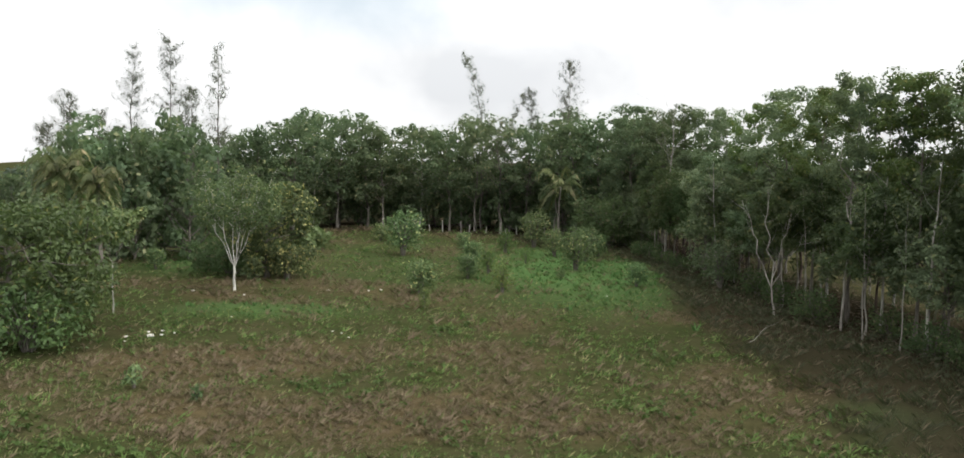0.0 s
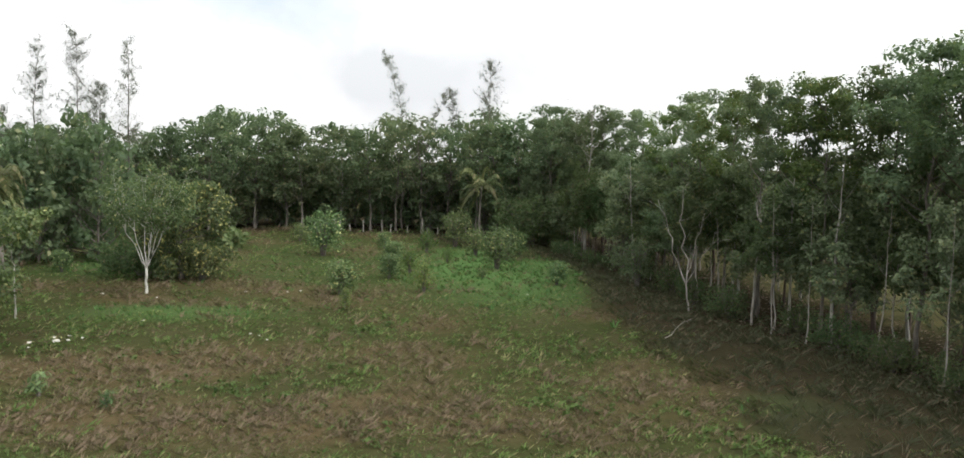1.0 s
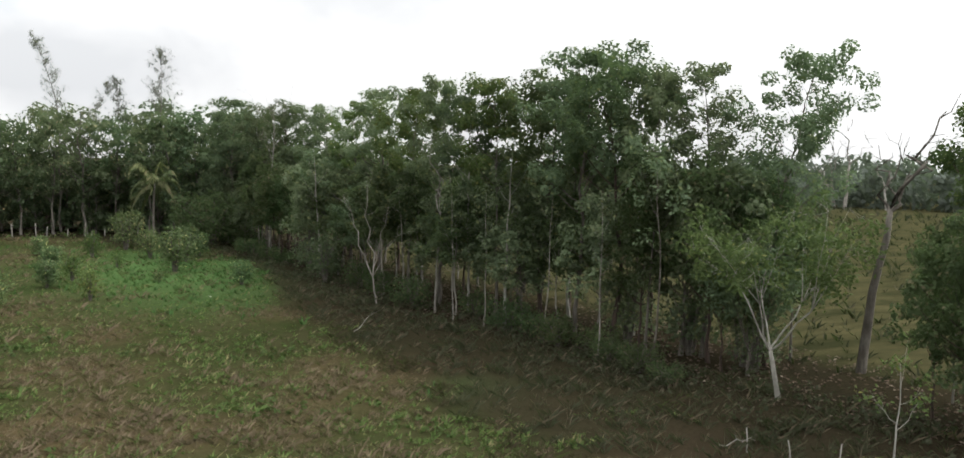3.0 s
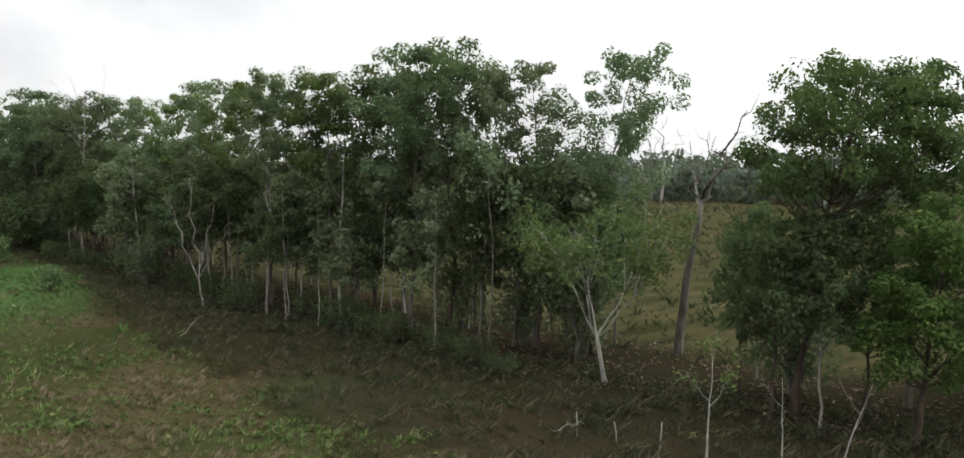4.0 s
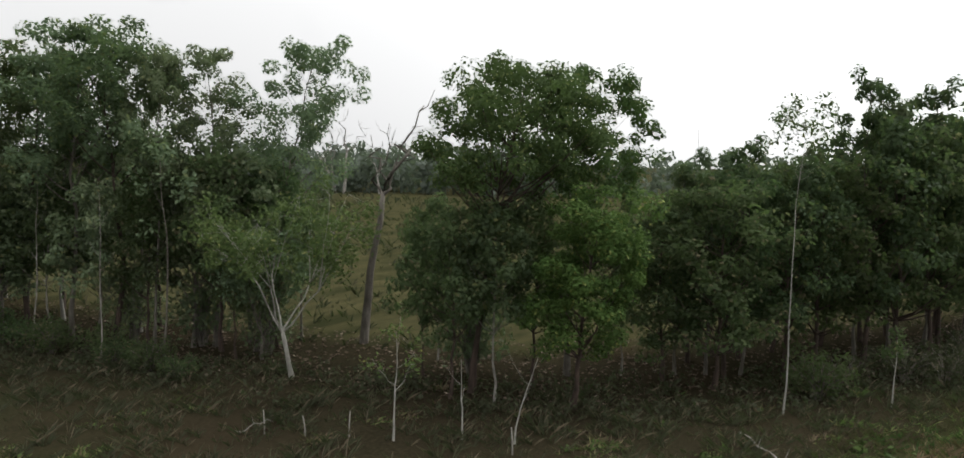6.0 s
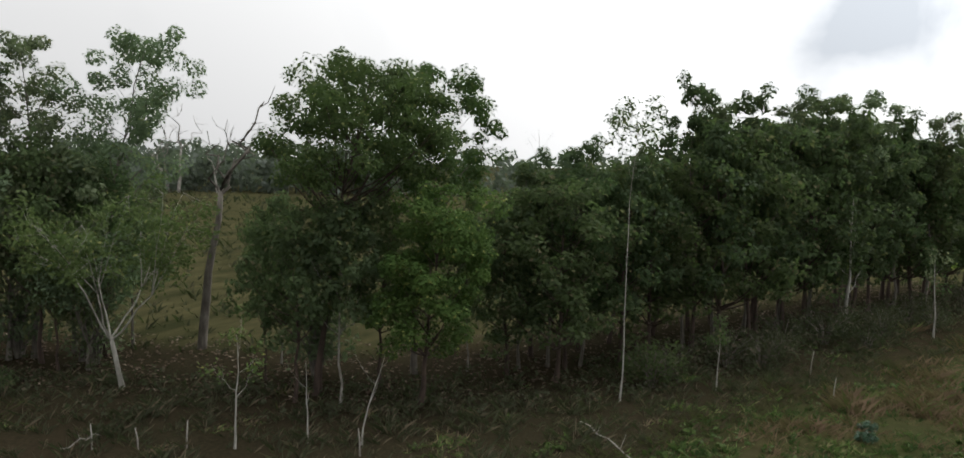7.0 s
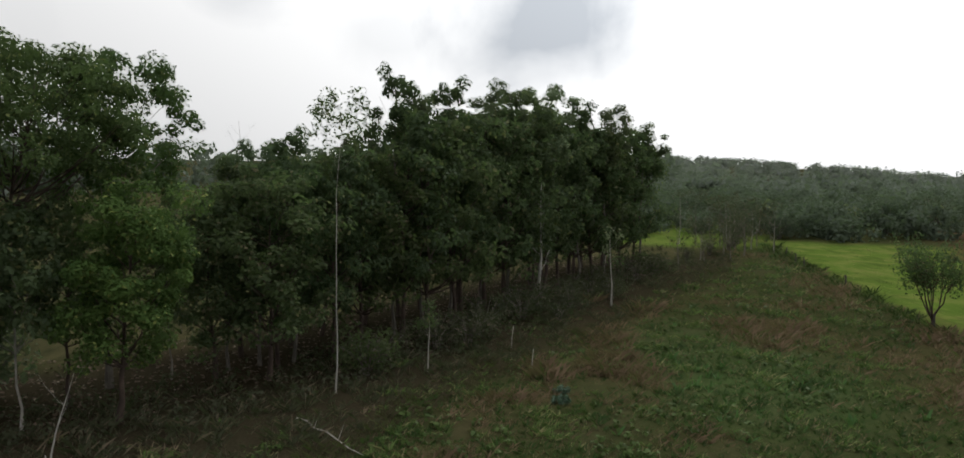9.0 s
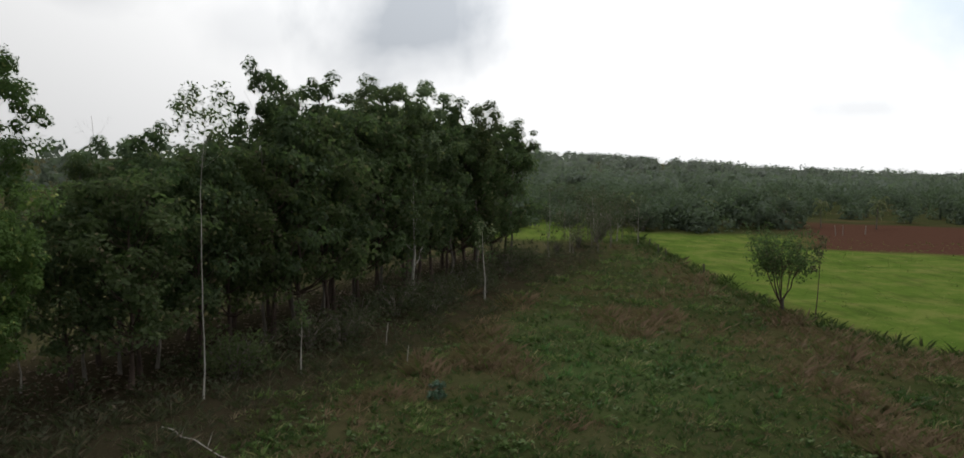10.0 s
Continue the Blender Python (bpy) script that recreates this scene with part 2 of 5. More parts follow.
# ---- mesh helpers ----
def mesh_of(name, verts, faces, mat):
    """A mesh from arrays of corners and of faces that all have the same number of corners."""
    verts, faces = np.asarray(verts, np.float32), np.asarray(faces, np.int32)
    me = bpy.data.meshes.new(name)
    k = faces.shape[1]
    me.vertices.add(len(verts))
    me.vertices.foreach_set("co", verts.ravel())
    me.loops.add(faces.size)
    me.loops.foreach_set("vertex_index", faces.ravel())
    me.polygons.add(len(faces))
    me.polygons.foreach_set("loop_start", np.arange(0, faces.size, k, dtype=np.int32))
    me.materials.append(mat)
    me.update(calc_edges=True)
    return me


def part(name, verts, faces, mat, parent=None, label="", smooth=False):
    me = mesh_of(name, verts, faces, mat)
    if smooth:
        me.polygons.foreach_set("use_smooth", np.ones(len(me.polygons), bool))
    ob = new(name, me)
    if parent:
        ob.parent = parent
    if label:
        ob["label"] = label
    return ob


def joined(pieces):
    vs, fs, n = [], [], 0
    for v, f in pieces:
        vs.append(v)
        fs.append(np.asarray(f) + n)
        n += len(v)
    return np.concatenate(vs), np.concatenate(fs)


def tube(points, radii, sides=6):
    p = np.asarray(points, float)
    n = len(p)
    d = np.gradient(p, axis=0)
    d /= np.linalg.norm(d, axis=1)[:, None] + 1e-9
    ref = np.where(np.abs(d[:, 2:3]) > 0.9, [[1.0, 0, 0]], [[0, 0, 1.0]])
    u = np.cross(d, ref)
    u /= np.linalg.norm(u, axis=1)[:, None] + 1e-9
    w = np.cross(d, u)
    a = np.arange(sides) / sides * 2 * np.pi
    ring = u[:, None] * np.cos(a)[None, :, None] + w[:, None] * np.sin(a)[None, :, None]
    v = (p[:, None] + ring * np.asarray(radii, float)[:, None, None]).reshape(-1, 3)
    i, j = np.meshgrid(np.arange(n - 1), np.arange(sides), indexing="ij")
    i, j = i.ravel(), j.ravel()
    k = (j + 1) % sides
    f = np.stack([i * sides + j, i * sides + k, (i + 1) * sides + k, (i + 1) * sides + j], 1)
    cap = len(v) - sides
    f = np.concatenate([f, [[cap, cap + 1, cap + 2, cap + 3], [cap + 3, cap + sides - 2, cap + sides - 1, cap]]]) if sides == 6 else f
    return v, f


def unit(v):
    return v / (np.linalg.norm(v, axis=-1, keepdims=True) + 1e-9)


def leaves(rng, centres, radii, per, length, width, flat=0.8, up=0.5, droop=0.0, shell=0.45, jitter=0.38):
    """Single leaves (folded rhombs) in loose balls round the centres."""
    c = np.repeat(np.asarray(centres, float), per, 0)
    r = np.repeat(np.asarray(radii, float), per)
    d = unit(rng.normal(size=(len(c), 3)))
    p = c + d * (r * (shell * 0.5 + (1.08 - shell * 0.5) * rng.random(len(c)) ** 0.7))[:, None] * [1, 1, flat]
    nrm = unit(d * 0.85 + rng.normal(size=d.shape) * jitter + [0, 0, up])
    t = unit(np.cross(nrm, rng.normal(size=d.shape)) + d * 0.35 - [0, 0, droop])
    s = unit(np.cross(nrm, t))
    k = rng.uniform(0.65, 1.25, (len(c), 1))
    l, w = length * k, width * k
    v = np.stack([p - t * l * 0.5, p + s * w * 0.5 + nrm * w * 0.18, p + t * l * 0.5, p - s * w * 0.5 + nrm * w * 0.18], 1).reshape(-1, 3)
    return v, np.arange(len(v)).reshape(-1, 4)


def skeleton(rng, height, base, spread, radius, limbs, profile, rise=0.6, lean=(0, 0), wobble=0.02, subs=3, clump=0.7, trunk_top=0.93, sides=6):
    """Trunk and limbs as tubes, and the places of the leaf clumps on them."""
    n = 11
    h = np.linspace(0, 1, n)
    drift = np.cumsum(rng.normal(0, wobble * height, (n, 2)), 0)
    drift -= drift[0]
    trunk = np.column_stack([drift[:, 0] + lean[0] * h ** 1.3, drift[:, 1] + lean[1] * h ** 1.3, h * height * trunk_top])
    trunk[0, 2] = -0.15
    rad = radius * (1 - 0.85 * h) * (1 + 0.5 * np.exp(-h * 18))
    tubes = [tube(trunk, rad, sides)]
    ends = []
    centres, sizes = [trunk[-1] + [0, 0, height * 0.03]], [clump]
    a0 = rng.uniform(0, 6.28)
    for i in range(limbs):
        f = (i + 0.5) / limbs
        hh = base + (trunk_top - 0.04 - base) * f + rng.normal(0, 0.02)
        k = np.clip(hh / trunk_top, 0, 1) * (n - 1)
        k0 = min(int(k), n - 2)
        start = trunk[k0] + (trunk[k0 + 1] - trunk[k0]) * (k - k0)
        r0 = np.interp(hh / trunk_top, h, rad) * 0.55
        az = a0 + i * 2.4 + rng.normal(0, 0.35)
        long = spread * profile(f) * rng.uniform(0.7, 1.15)
        out = np.array([math.cos(az), math.sin(az), 0])
        s = np.linspace(0, 1, 5)[:, None]
        slope = rise * rng.uniform(0.6, 1.3)
        pts = start + out * long * s + np.array([0, 0, 1]) * long * slope * (s ** 1.4) + rng.normal(0, 0.05 * long, (5, 3)) * s
        ends.append(len(tubes))
        tubes.append(tube(pts, r0 * np.linspace(1, 0.25, 5), 6 if r0 > 0.04 else 3))
        centres.append(pts[-1])
        sizes.append(clump * rng.uniform(0.75, 1.2))
        for j in range(subs):
            g = rng.uniform(0.4, 0.95)
            b = start + (pts[-1] - start) * g
            side = unit(out * 0.4 + rng.normal(0, 0.6, 3) + [0, 0, 0.45])
            tip = b + side * long * rng.uniform(0.28, 0.5)
            tubes.append(tube(np.array([b, (b + tip) / 2 + rng.normal(0, 0.03 * long, 3), tip]), r0 * np.array([0.4, 0.28, 0.12]), 3))
            centres.append(tip)
            sizes.append(clump * rng.uniform(0.6, 1.1))
    skeleton.limb_starts = ends + [len(tubes)]
    return tubes, np.array(centres), np.array(sizes)


def wood(tubes, starts, bark, parent, label=""):
    """The trunk as one part, and each limb with its twigs as a part of the trunk."""
    v, f = tubes[0]
    trunk = part("trunk", v, f, bark, parent, label, smooth=True)
    for a, b in zip(starts[:-1], starts[1:]):
        v, f = joined(tubes[a:b])
        part("limb", v, f, bark, trunk, smooth=True)
    return trunk


def thing(name, label, category, group="", at=(0, 0, 0)):
    ob = new(name)
    ob.empty_display_size = 0.3
    ob.location = at
    return tagged(ob, label, category, group)


def placed(ob, x, y, turn=0.0, scale=1.0, tall=None, z=None):
    return pose(x, y, ground_z(x, y) if z is None else z, 0, 0, turn) @ Matrix.Diagonal((scale, scale, tall or scale, 1))


# ---- the lie of the land ----
def smooth01(e0, e1, v):
    t = np.clip((v - e0) / (e1 - e0), 0, 1)
    return t * t * (3 - 2 * t)


def waves(x, y, seed, scale):
    """Smooth irregular field in -1..1, from a few crossed sines."""
    r = np.random.RandomState(seed)
    s = 0
    for k in range(7):
        a, f, p = r.uniform(0, 6.28), r.uniform(0.6, 1.9) / scale, r.uniform(0, 6.28)
        s = s + np.sin((x * math.cos(a) + y * math.sin(a)) * f + p + 1.3 * np.sin((x * math.sin(a) - y * math.cos(a)) * f * 0.7 + p * 2))
    return s / 4.0


def land(x, y):
    x, y = np.asarray(x, float), np.asarray(y, float)
    d = np.hypot(x, y)
    az = np.degrees(np.arctan2(x, y))
    near = 0.10 * waves(x, y, 3, 5.0) + 0.05 * waves(x, y, 4, 1.6)
    hill = 13 * smooth01(180, 850, d) * np.exp(-((az - 95.3) / np.where(az > 95.3, 18, 22)) ** 2)
    fall = 0.013 * np.maximum(d - 150, 0) * smooth01(104, 130, az) * smooth01(178, 155, az)
    fall = fall + 0.016 * np.maximum(d - 100, 0) * smooth01(-23, -28, az) * (az > -80)
    return near * smooth01(300, 145, d) + hill - fall


def ground_z(x, y):
    return float(land(x, y))


ROW = np.array([(14.4, 85.2), (16.6, 68.5), (17.3, 56.6), (18.6, 44.8), (21.9, 31.3), (23.3, 20.5), (26.7, 12.3), (31.8, 7.6), (37.9, 3.4), (47.1, -1.6), (56.9, -7.8), (65.3, -13.3)], float)
ROW_S = np.r_[0, np.cumsum(np.hypot(*np.diff(ROW, axis=0).T))]


def row_place(s, off=0.0):
    """The point at s metres along the planted row; off: metres to the far side of it."""
    x, y = np.interp(s, ROW_S, ROW[:, 0]), np.interp(s, ROW_S, ROW[:, 1])
    x2, y2 = np.interp(s + 2, ROW_S, ROW[:, 0]), np.interp(s + 2, ROW_S, ROW[:, 1])
    x1, y1 = np.interp(s - 2, ROW_S, ROW[:, 0]), np.interp(s - 2, ROW_S, ROW[:, 1])
    d = math.hypot(x2 - x1, y2 - y1)
    return x - (y2 - y1) / d * off, y + (x2 - x1) / d * off


def row_offset(x, y):
    """Metres from the row's line, counted positive on its far side."""
    best = np.full(np.shape(x), 1e9)
    sign = np.zeros(np.shape(x))
    for a, b in zip(ROW[:-1], ROW[1:]):
        ab = b - a
        t = np.clip(((x - a[0]) * ab[0] + (y - a[1]) * ab[1]) / (ab @ ab), 0, 1)
        dx, dy = x - a[0] - t * ab[0], y - a[1] - t * ab[1]
        d = np.hypot(dx, dy)
        side = np.where(-ab[1] * dx + ab[0] * dy > 0, 1, -1)
        sign = np.where(d < best, side, sign)
        best = np.minimum(best, d)
    return best * sign


FENCE = np.array([(86, -30), (68.2, -26.2), (49.8, -23.7), (40.7, -22.3), (33, -23.6), (26, -25.4), (-30, -36)], float)


def beyond_fence(x, y):
    """Metres past the fence, into the pasture."""
    fy = np.interp(x, FENCE[::-1, 0], FENCE[::-1, 1])
    return (fy - y) * 0.9


# patches of dry, straw-coloured growth: x, y, half-width, half-depth, strength
DRY = [(-8.1, 51.7, 5.2, 4.2, 0.9), (1.5, 40.6, 5, 3.6, 0.9), (-10.7, 32.2, 7.5, 4.2, 1.0), (-5.1, 25.6, 9.4, 4.2, 0.9), (9.9, 42.8, 4.2, 3.6, 0.8), (12.7, 29.9, 3.2, 3.6, 0.7),
       (3.1, 24.3, 5.1, 3.6, 0.7), (37.7, -6.1, 3.4, 2.3, 1.5), (31.7, -2.7, 3.1, 1.6, 0.8), (41.1, -14.5, 3.1, 3.4, 1.6), (31.5, -18.8, 5.9, 2.9, 0.6), (50.4, -21.5, 7.2, 2.8, 0.8), (-6.1, 77.6, 8.1, 3, 0.6), (-15.3, 47, 4.3, 2.4, 0.7), (8.3, 31.9, 4.2, 2.4, 0.6), (37.2, -21.7, 7.1, 2.2, 0.8),
       (32.5, -5.4, 3.4, 2.0, 1.3), (38.4, -13.0, 4.2, 2.2, 1.0), (26.5, -17.0, 4.0, 2.0, 0.8), (21.0, -15.5, 3.0, 1.6, 0.9)]


def dryness(x, y):
    w = waves(x, y, 11, 2.6) * 0.4 + waves(x, y, 12, 0.9) * 0.22
    v = 0.30 - 0.12 * smooth01(14, 2, y)
    for px, py, a, b, s in DRY:
        v = np.maximum(v, s * (1.25 - np.sqrt(((x - px) / a) ** 2 + ((y - py) / b) ** 2)))
    return smooth01(0.15, 0.85, v + w) * (1 - 0.85 * lushness(x, y))


def lushness(x, y):
    green = 1.1 * np.exp(-(((x - 7.6) / 6.9) ** 2 + ((y - 61.5) / 15.5) ** 2) ** 2) + 0.22 * np.exp(-(((x + 0) / 16) ** 2 + ((y - 65.4) / 18.1) ** 2) ** 2)
    strip = np.exp(-(((x + 11.2) / 5.3) ** 2 + ((y - 43) / 2.2) ** 2) ** 2) + np.exp(-(((x + 20.4) / 5.3) ** 2 + ((y - 61.9) / 6) ** 2) ** 2) + 0.6 * np.exp(-(((x - 32.8) / 9.6) ** 2 + ((y + 9.9) / 4.8) ** 2) ** 2) + np.exp(-(((x - 13.3) / 1.8) ** 2 + ((y - 26.4) / 1.7) ** 2) ** 2)
    return np.clip((green + 0.6 * strip) * (0.8 + 0.35 * waves(x, y, 51, 2.0)), 0, 1)


def pasture(x, y):
    d = np.hypot(x, y)
    patch = smooth01(1.15, 0.85, np.sqrt(((x - 103.5) / 24) ** 2 + ((y + 21.3) / 12) ** 2))
    return np.maximum(smooth01(0.0, 1.5, beyond_fence(x, y)) * smooth01(98, 91, d) * (y < -6), patch)


def brown_field(x, y):
    az = np.degrees(np.arctan2(x, y))
    d = np.hypot(x, y)
    return smooth01(118.8, 121.3, az) * smooth01(81, 84, d) * smooth01(121, 116, d)


# the near edge of the brown scrub that lies before the row: bearing, distance
SCRUB_EDGE = np.array([(4, 84), (9, 80), (11, 72), (12.5, 58), (13.5, 50), (16, 42), (20, 35), (28, 26), (33, 23), (38, 20.5), (50, 18.5), (65, 19), (75, 21), (80, 24.5), (86, 28), (91, 31.5), (98, 40), (102, 52), (106, 64)], float)


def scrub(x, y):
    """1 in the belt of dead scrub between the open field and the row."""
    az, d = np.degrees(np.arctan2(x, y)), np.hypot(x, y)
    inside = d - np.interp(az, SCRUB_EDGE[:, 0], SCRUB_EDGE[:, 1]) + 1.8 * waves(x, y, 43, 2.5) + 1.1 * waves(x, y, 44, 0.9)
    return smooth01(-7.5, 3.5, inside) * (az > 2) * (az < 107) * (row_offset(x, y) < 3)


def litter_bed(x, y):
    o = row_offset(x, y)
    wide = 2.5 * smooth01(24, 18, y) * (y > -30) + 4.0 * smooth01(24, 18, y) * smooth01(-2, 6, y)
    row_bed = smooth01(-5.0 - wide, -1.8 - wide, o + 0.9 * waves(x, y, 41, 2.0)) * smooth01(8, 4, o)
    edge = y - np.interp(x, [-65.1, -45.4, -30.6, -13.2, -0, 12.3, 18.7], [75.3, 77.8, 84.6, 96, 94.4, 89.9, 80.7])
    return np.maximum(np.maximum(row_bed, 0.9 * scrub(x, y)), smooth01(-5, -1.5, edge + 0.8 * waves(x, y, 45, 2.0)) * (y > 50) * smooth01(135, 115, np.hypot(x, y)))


# ---- ground ----
near_axis = np.arange(-145, 145.1, 1.25)
far_axis = 145 * 1.22 ** np.arange(1, 17)
axis = np.concatenate([-far_axis[::-1], near_axis, far_axis])
gx, gy = np.meshgrid(axis, axis, indexing="ij")
gz = land(gx, gy)
n_axis = len(axis)
gi, gj = np.meshgrid(np.arange(n_axis - 1), np.arange(n_axis - 1), indexing="ij")
g0 = (gi * n_axis + gj).ravel()
ground_faces = np.stack([g0, g0 + n_axis, g0 + n_axis + 1, g0 + 1], 1)


def ground_material():
    m, t, out = material("weedy_ground")
    place = t.nodes.new("ShaderNodeTexCoord").outputs["Object"]

    def attribute(name):
        n = t.nodes.new("ShaderNodeAttribute")
        n.attribute_name = name
        return n.outputs["Fac"]
    n1 = noise_tex(t, place, 0.35, 6, 0.65)
    n2 = noise_tex(t, place, 2.2, 6, 0.7)
    n3 = noise_tex(t, place, 9.0, 4, 0.7)
    green = mix_color(t, ramp(t, n2, [(0.3, 0.0), (0.7, 1.0)]), (0.018, 0.025, 0.009), (0.042, 0.051, 0.018))
    green = mix_color(t, ramp(t, n1, [(0.4, 0.0), (0.65, 0.6)]), green, (0.054, 0.047, 0.025))
    dry = mix_color(t, ramp(t, n2, [(0.3, 0.0), (0.7, 1.0)]), (0.043, 0.034, 0.017), (0.089, 0.069, 0.036))
    c = mix_color(t, attribute("dry"), green, dry)
    lush = mix_color(t, ramp(t, n2, [(0.3, 0.0), (0.7, 1.0)]), (0.046, 0.088, 0.028), (0.068, 0.118, 0.040))
    c = mix_color(t, attribute("lush"), c, lush)
    past = mix_color(t, ramp(t, n1, [(0.3, 0.0), (0.7, 1.0)]), (0.055, 0.094, 0.016), (0.100, 0.140, 0.028))
    streak = node(t, "ShaderNodeMapping", Scale=(0.35, 1.4, 1))
    streak.inputs["Rotation"].default_value = (0, 0, radians(18))
    link(t, place, streak.inputs["Vector"])
    n4 = noise_tex(t, streak.outputs[0], 0.5, 6, 0.7)
    past = mix_color(t, ramp(t, n4, [(0.5, 0.0), (0.68, 0.75)]), past, (0.036, 0.052, 0.014))
    past = mix_color(t, ramp(t, n1, [(0.48, 0.0), (0.68, 0.65)]), past, (0.130, 0.128, 0.042))
    c = mix_color(t, attribute("pasture"), c, past)
    brown = mix_color(t, n2, (0.040, 0.021, 0.015), (0.090, 0.046, 0.031))
    c = mix_color(t, attribute("brown"), c, brown)
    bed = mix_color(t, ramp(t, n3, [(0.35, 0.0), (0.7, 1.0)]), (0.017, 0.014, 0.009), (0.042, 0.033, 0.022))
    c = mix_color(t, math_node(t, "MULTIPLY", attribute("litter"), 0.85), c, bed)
    back = mix_color(t, ramp(t, n4, [(0.38, 0.0), (0.62, 1.0)]), (0.028, 0.030, 0.014), (0.066, 0.060, 0.029))
    c = mix_color(t, attribute("back"), c, back)
    p = node(t, "ShaderNodeBsdfPrincipled", Roughness=0.95)
    p.inputs["Specular IOR Level"].default_value = 0.0
    link(t, c, p.inputs["Base Color"])
    bump = node(t, "ShaderNodeBump", Strength=0.8, Distance=0.12)
    link(t, math_node(t, "ADD", n2, math_node(t, "MULTIPLY", n3, 0.5)), bump.inputs["Height"])
    link(t, bump.outputs[0], p.inputs["Normal"])
    link(t, p.outputs[0], out.inputs["Surface"])
    return m


ground = part("ground", np.column_stack([gx.ravel(), gy.ravel(), gz.ravel()]), ground_faces, ground_material(), smooth=True)
tagged(ground, "rough field of green weeds and dry brown grass", "ground", kind="structure")
back_field = smooth01(4, 8, row_offset(gx, gy)) * (gx > 10) * (1 - pasture(gx, gy))
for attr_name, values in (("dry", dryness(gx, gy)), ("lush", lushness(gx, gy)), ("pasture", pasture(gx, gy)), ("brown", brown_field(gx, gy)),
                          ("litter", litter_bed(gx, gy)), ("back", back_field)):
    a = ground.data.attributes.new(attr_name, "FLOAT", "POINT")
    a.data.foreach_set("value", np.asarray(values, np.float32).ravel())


# ---- trees of the planted row ----
def crown_round(f):
    return 0.55 + 0.9 * math.sin(math.pi * min(1.0, 0.15 + f * 0.8)) * 0.6


def crown_top(f):
    return 0.5 + 0.65 * f if f < 0.62 else 0.9 - 1.45 * (f - 0.62)


TOPS = {}   # the height that each kind of tree really reached


def build_tree(name, seed, label, category, leaf, bark, height, base, spread, radius, limbs, profile, per, length, width, group="", rise=0.6,
               lean=(0, 0), subs=3, clump=0.75, wobble=0.012, up=0.5, flat=0.8, droop=0.0):
    rng = np.random.default_rng(seed)
    ob = thing(name, label, category, group)
    tubes, centres, sizes = skeleton(rng, height, base, spread, radius, limbs, profile, rise, lean, wobble, subs, clump)
    v, f = joined([(a, b) for a, b in tubes])
    part("trunk", v, f, bark, ob, smooth=True)
    v, f = leaves(rng, centres, sizes, per, length, width, flat, up, droop)
    part("crown", v, f, leaf, ob)
    TOPS[ob.name] = float(np.percentile(v[:, 2], 99.5))
    return ob


def polar(az, d):
    """The place d metres from the middle of the field, az degrees clockwise from +y."""
    return d * math.sin(radians(az)), d * math.cos(radians(az))


def crown_tree(name, seed, label, leaf, bark, height, low, radius, clumps, size, per, length, group="", trunk=0.1, lean=(0, 0), sharp=0.7, flat=0.75, gaps=0.0):
    """A thin trunk with rising limbs; every limb carries a lobed clump of leaves, and the clumps fill a rounded crown from low (a share of the height) up."""
    rng = np.random.default_rng(seed)
    ob = thing(name, label, "tree", group)
    h = np.linspace(0, 1, 10)
    bend = np.cumsum(rng.normal(0, 0.009 * height, (10, 2)), 0)
    bend -= bend[0]
    stem = np.column_stack([bend[:, 0] + lean[0] * h ** 1.5, bend[:, 1] + lean[1] * h ** 1.5, h * height * 0.94])
    stem[0, 2] = -0.15
    rad = trunk * (1 - 0.86 * h) * (1 + 0.6 * np.exp(-h * 20))
    tubes = [tube(stem, rad, 6)]
    centres, sizes = [], []
    for i in range(clumps):
        g = ((i + 0.5) / clumps) ** 0.85
        z = height * (low + (1 - low) * g) - size * 0.45
        wide = radius * math.sin(math.pi * (0.14 + 0.78 * g)) ** sharp
        az = i * 2.4 + rng.normal(0, 0.3)
        out = wide * (1.05 * math.sqrt(rng.uniform(0.12, 1.0)))
        axis_x, axis_y = np.interp(z, stem[:, 2], stem[:, 0]), np.interp(z, stem[:, 2], stem[:, 1])
        tip = np.array([axis_x + math.cos(az) * out, axis_y + math.sin(az) * out, z + rng.normal(0, 0.15)])
        z0 = max(height * low * 0.7, z - 0.7 * out - 0.4)
        root = np.array([np.interp(z0, stem[:, 2], stem[:, k]) for k in (0, 1)] + [z0])
        r0 = float(np.interp(z0, stem[:, 2], rad)) * 0.5 + 0.004
        s = np.linspace(0, 1, 4)[:, None]
        pts = root + (tip - root) * s + np.array([0, 0, -0.12]) * out * np.sin(s * 3.14) + rng.normal(0, 0.05, (4, 3)) * s
        tubes.append(tube(pts, r0 * np.linspace(1, 0.3, 4), 6 if r0 > 0.03 else 3))
        if rng.random() < gaps:
            continue
        k = size * rng.uniform(0.75, 1.2)
        for _ in range(3):
            centres.append(tip + rng.normal(0, 0.62 * k, 3) * [1, 1, 0.55])
            sizes.append(k * rng.uniform(0.6, 0.95))
    v, f = joined(tubes)
    part("trunk", v, f, bark, ob, smooth=True)
    v, f = leaves(rng, np.array(centres), np.array(sizes), per, length, length * 0.58, flat, 0.55, 0.15, 1.0, 0.45)
    part("crown", v, f, leaf, ob)
    TOPS[ob.name] = float(np.percentile(v[:, 2], 99.5))
    return ob


rng = np.random.default_rng(7)
used = set()


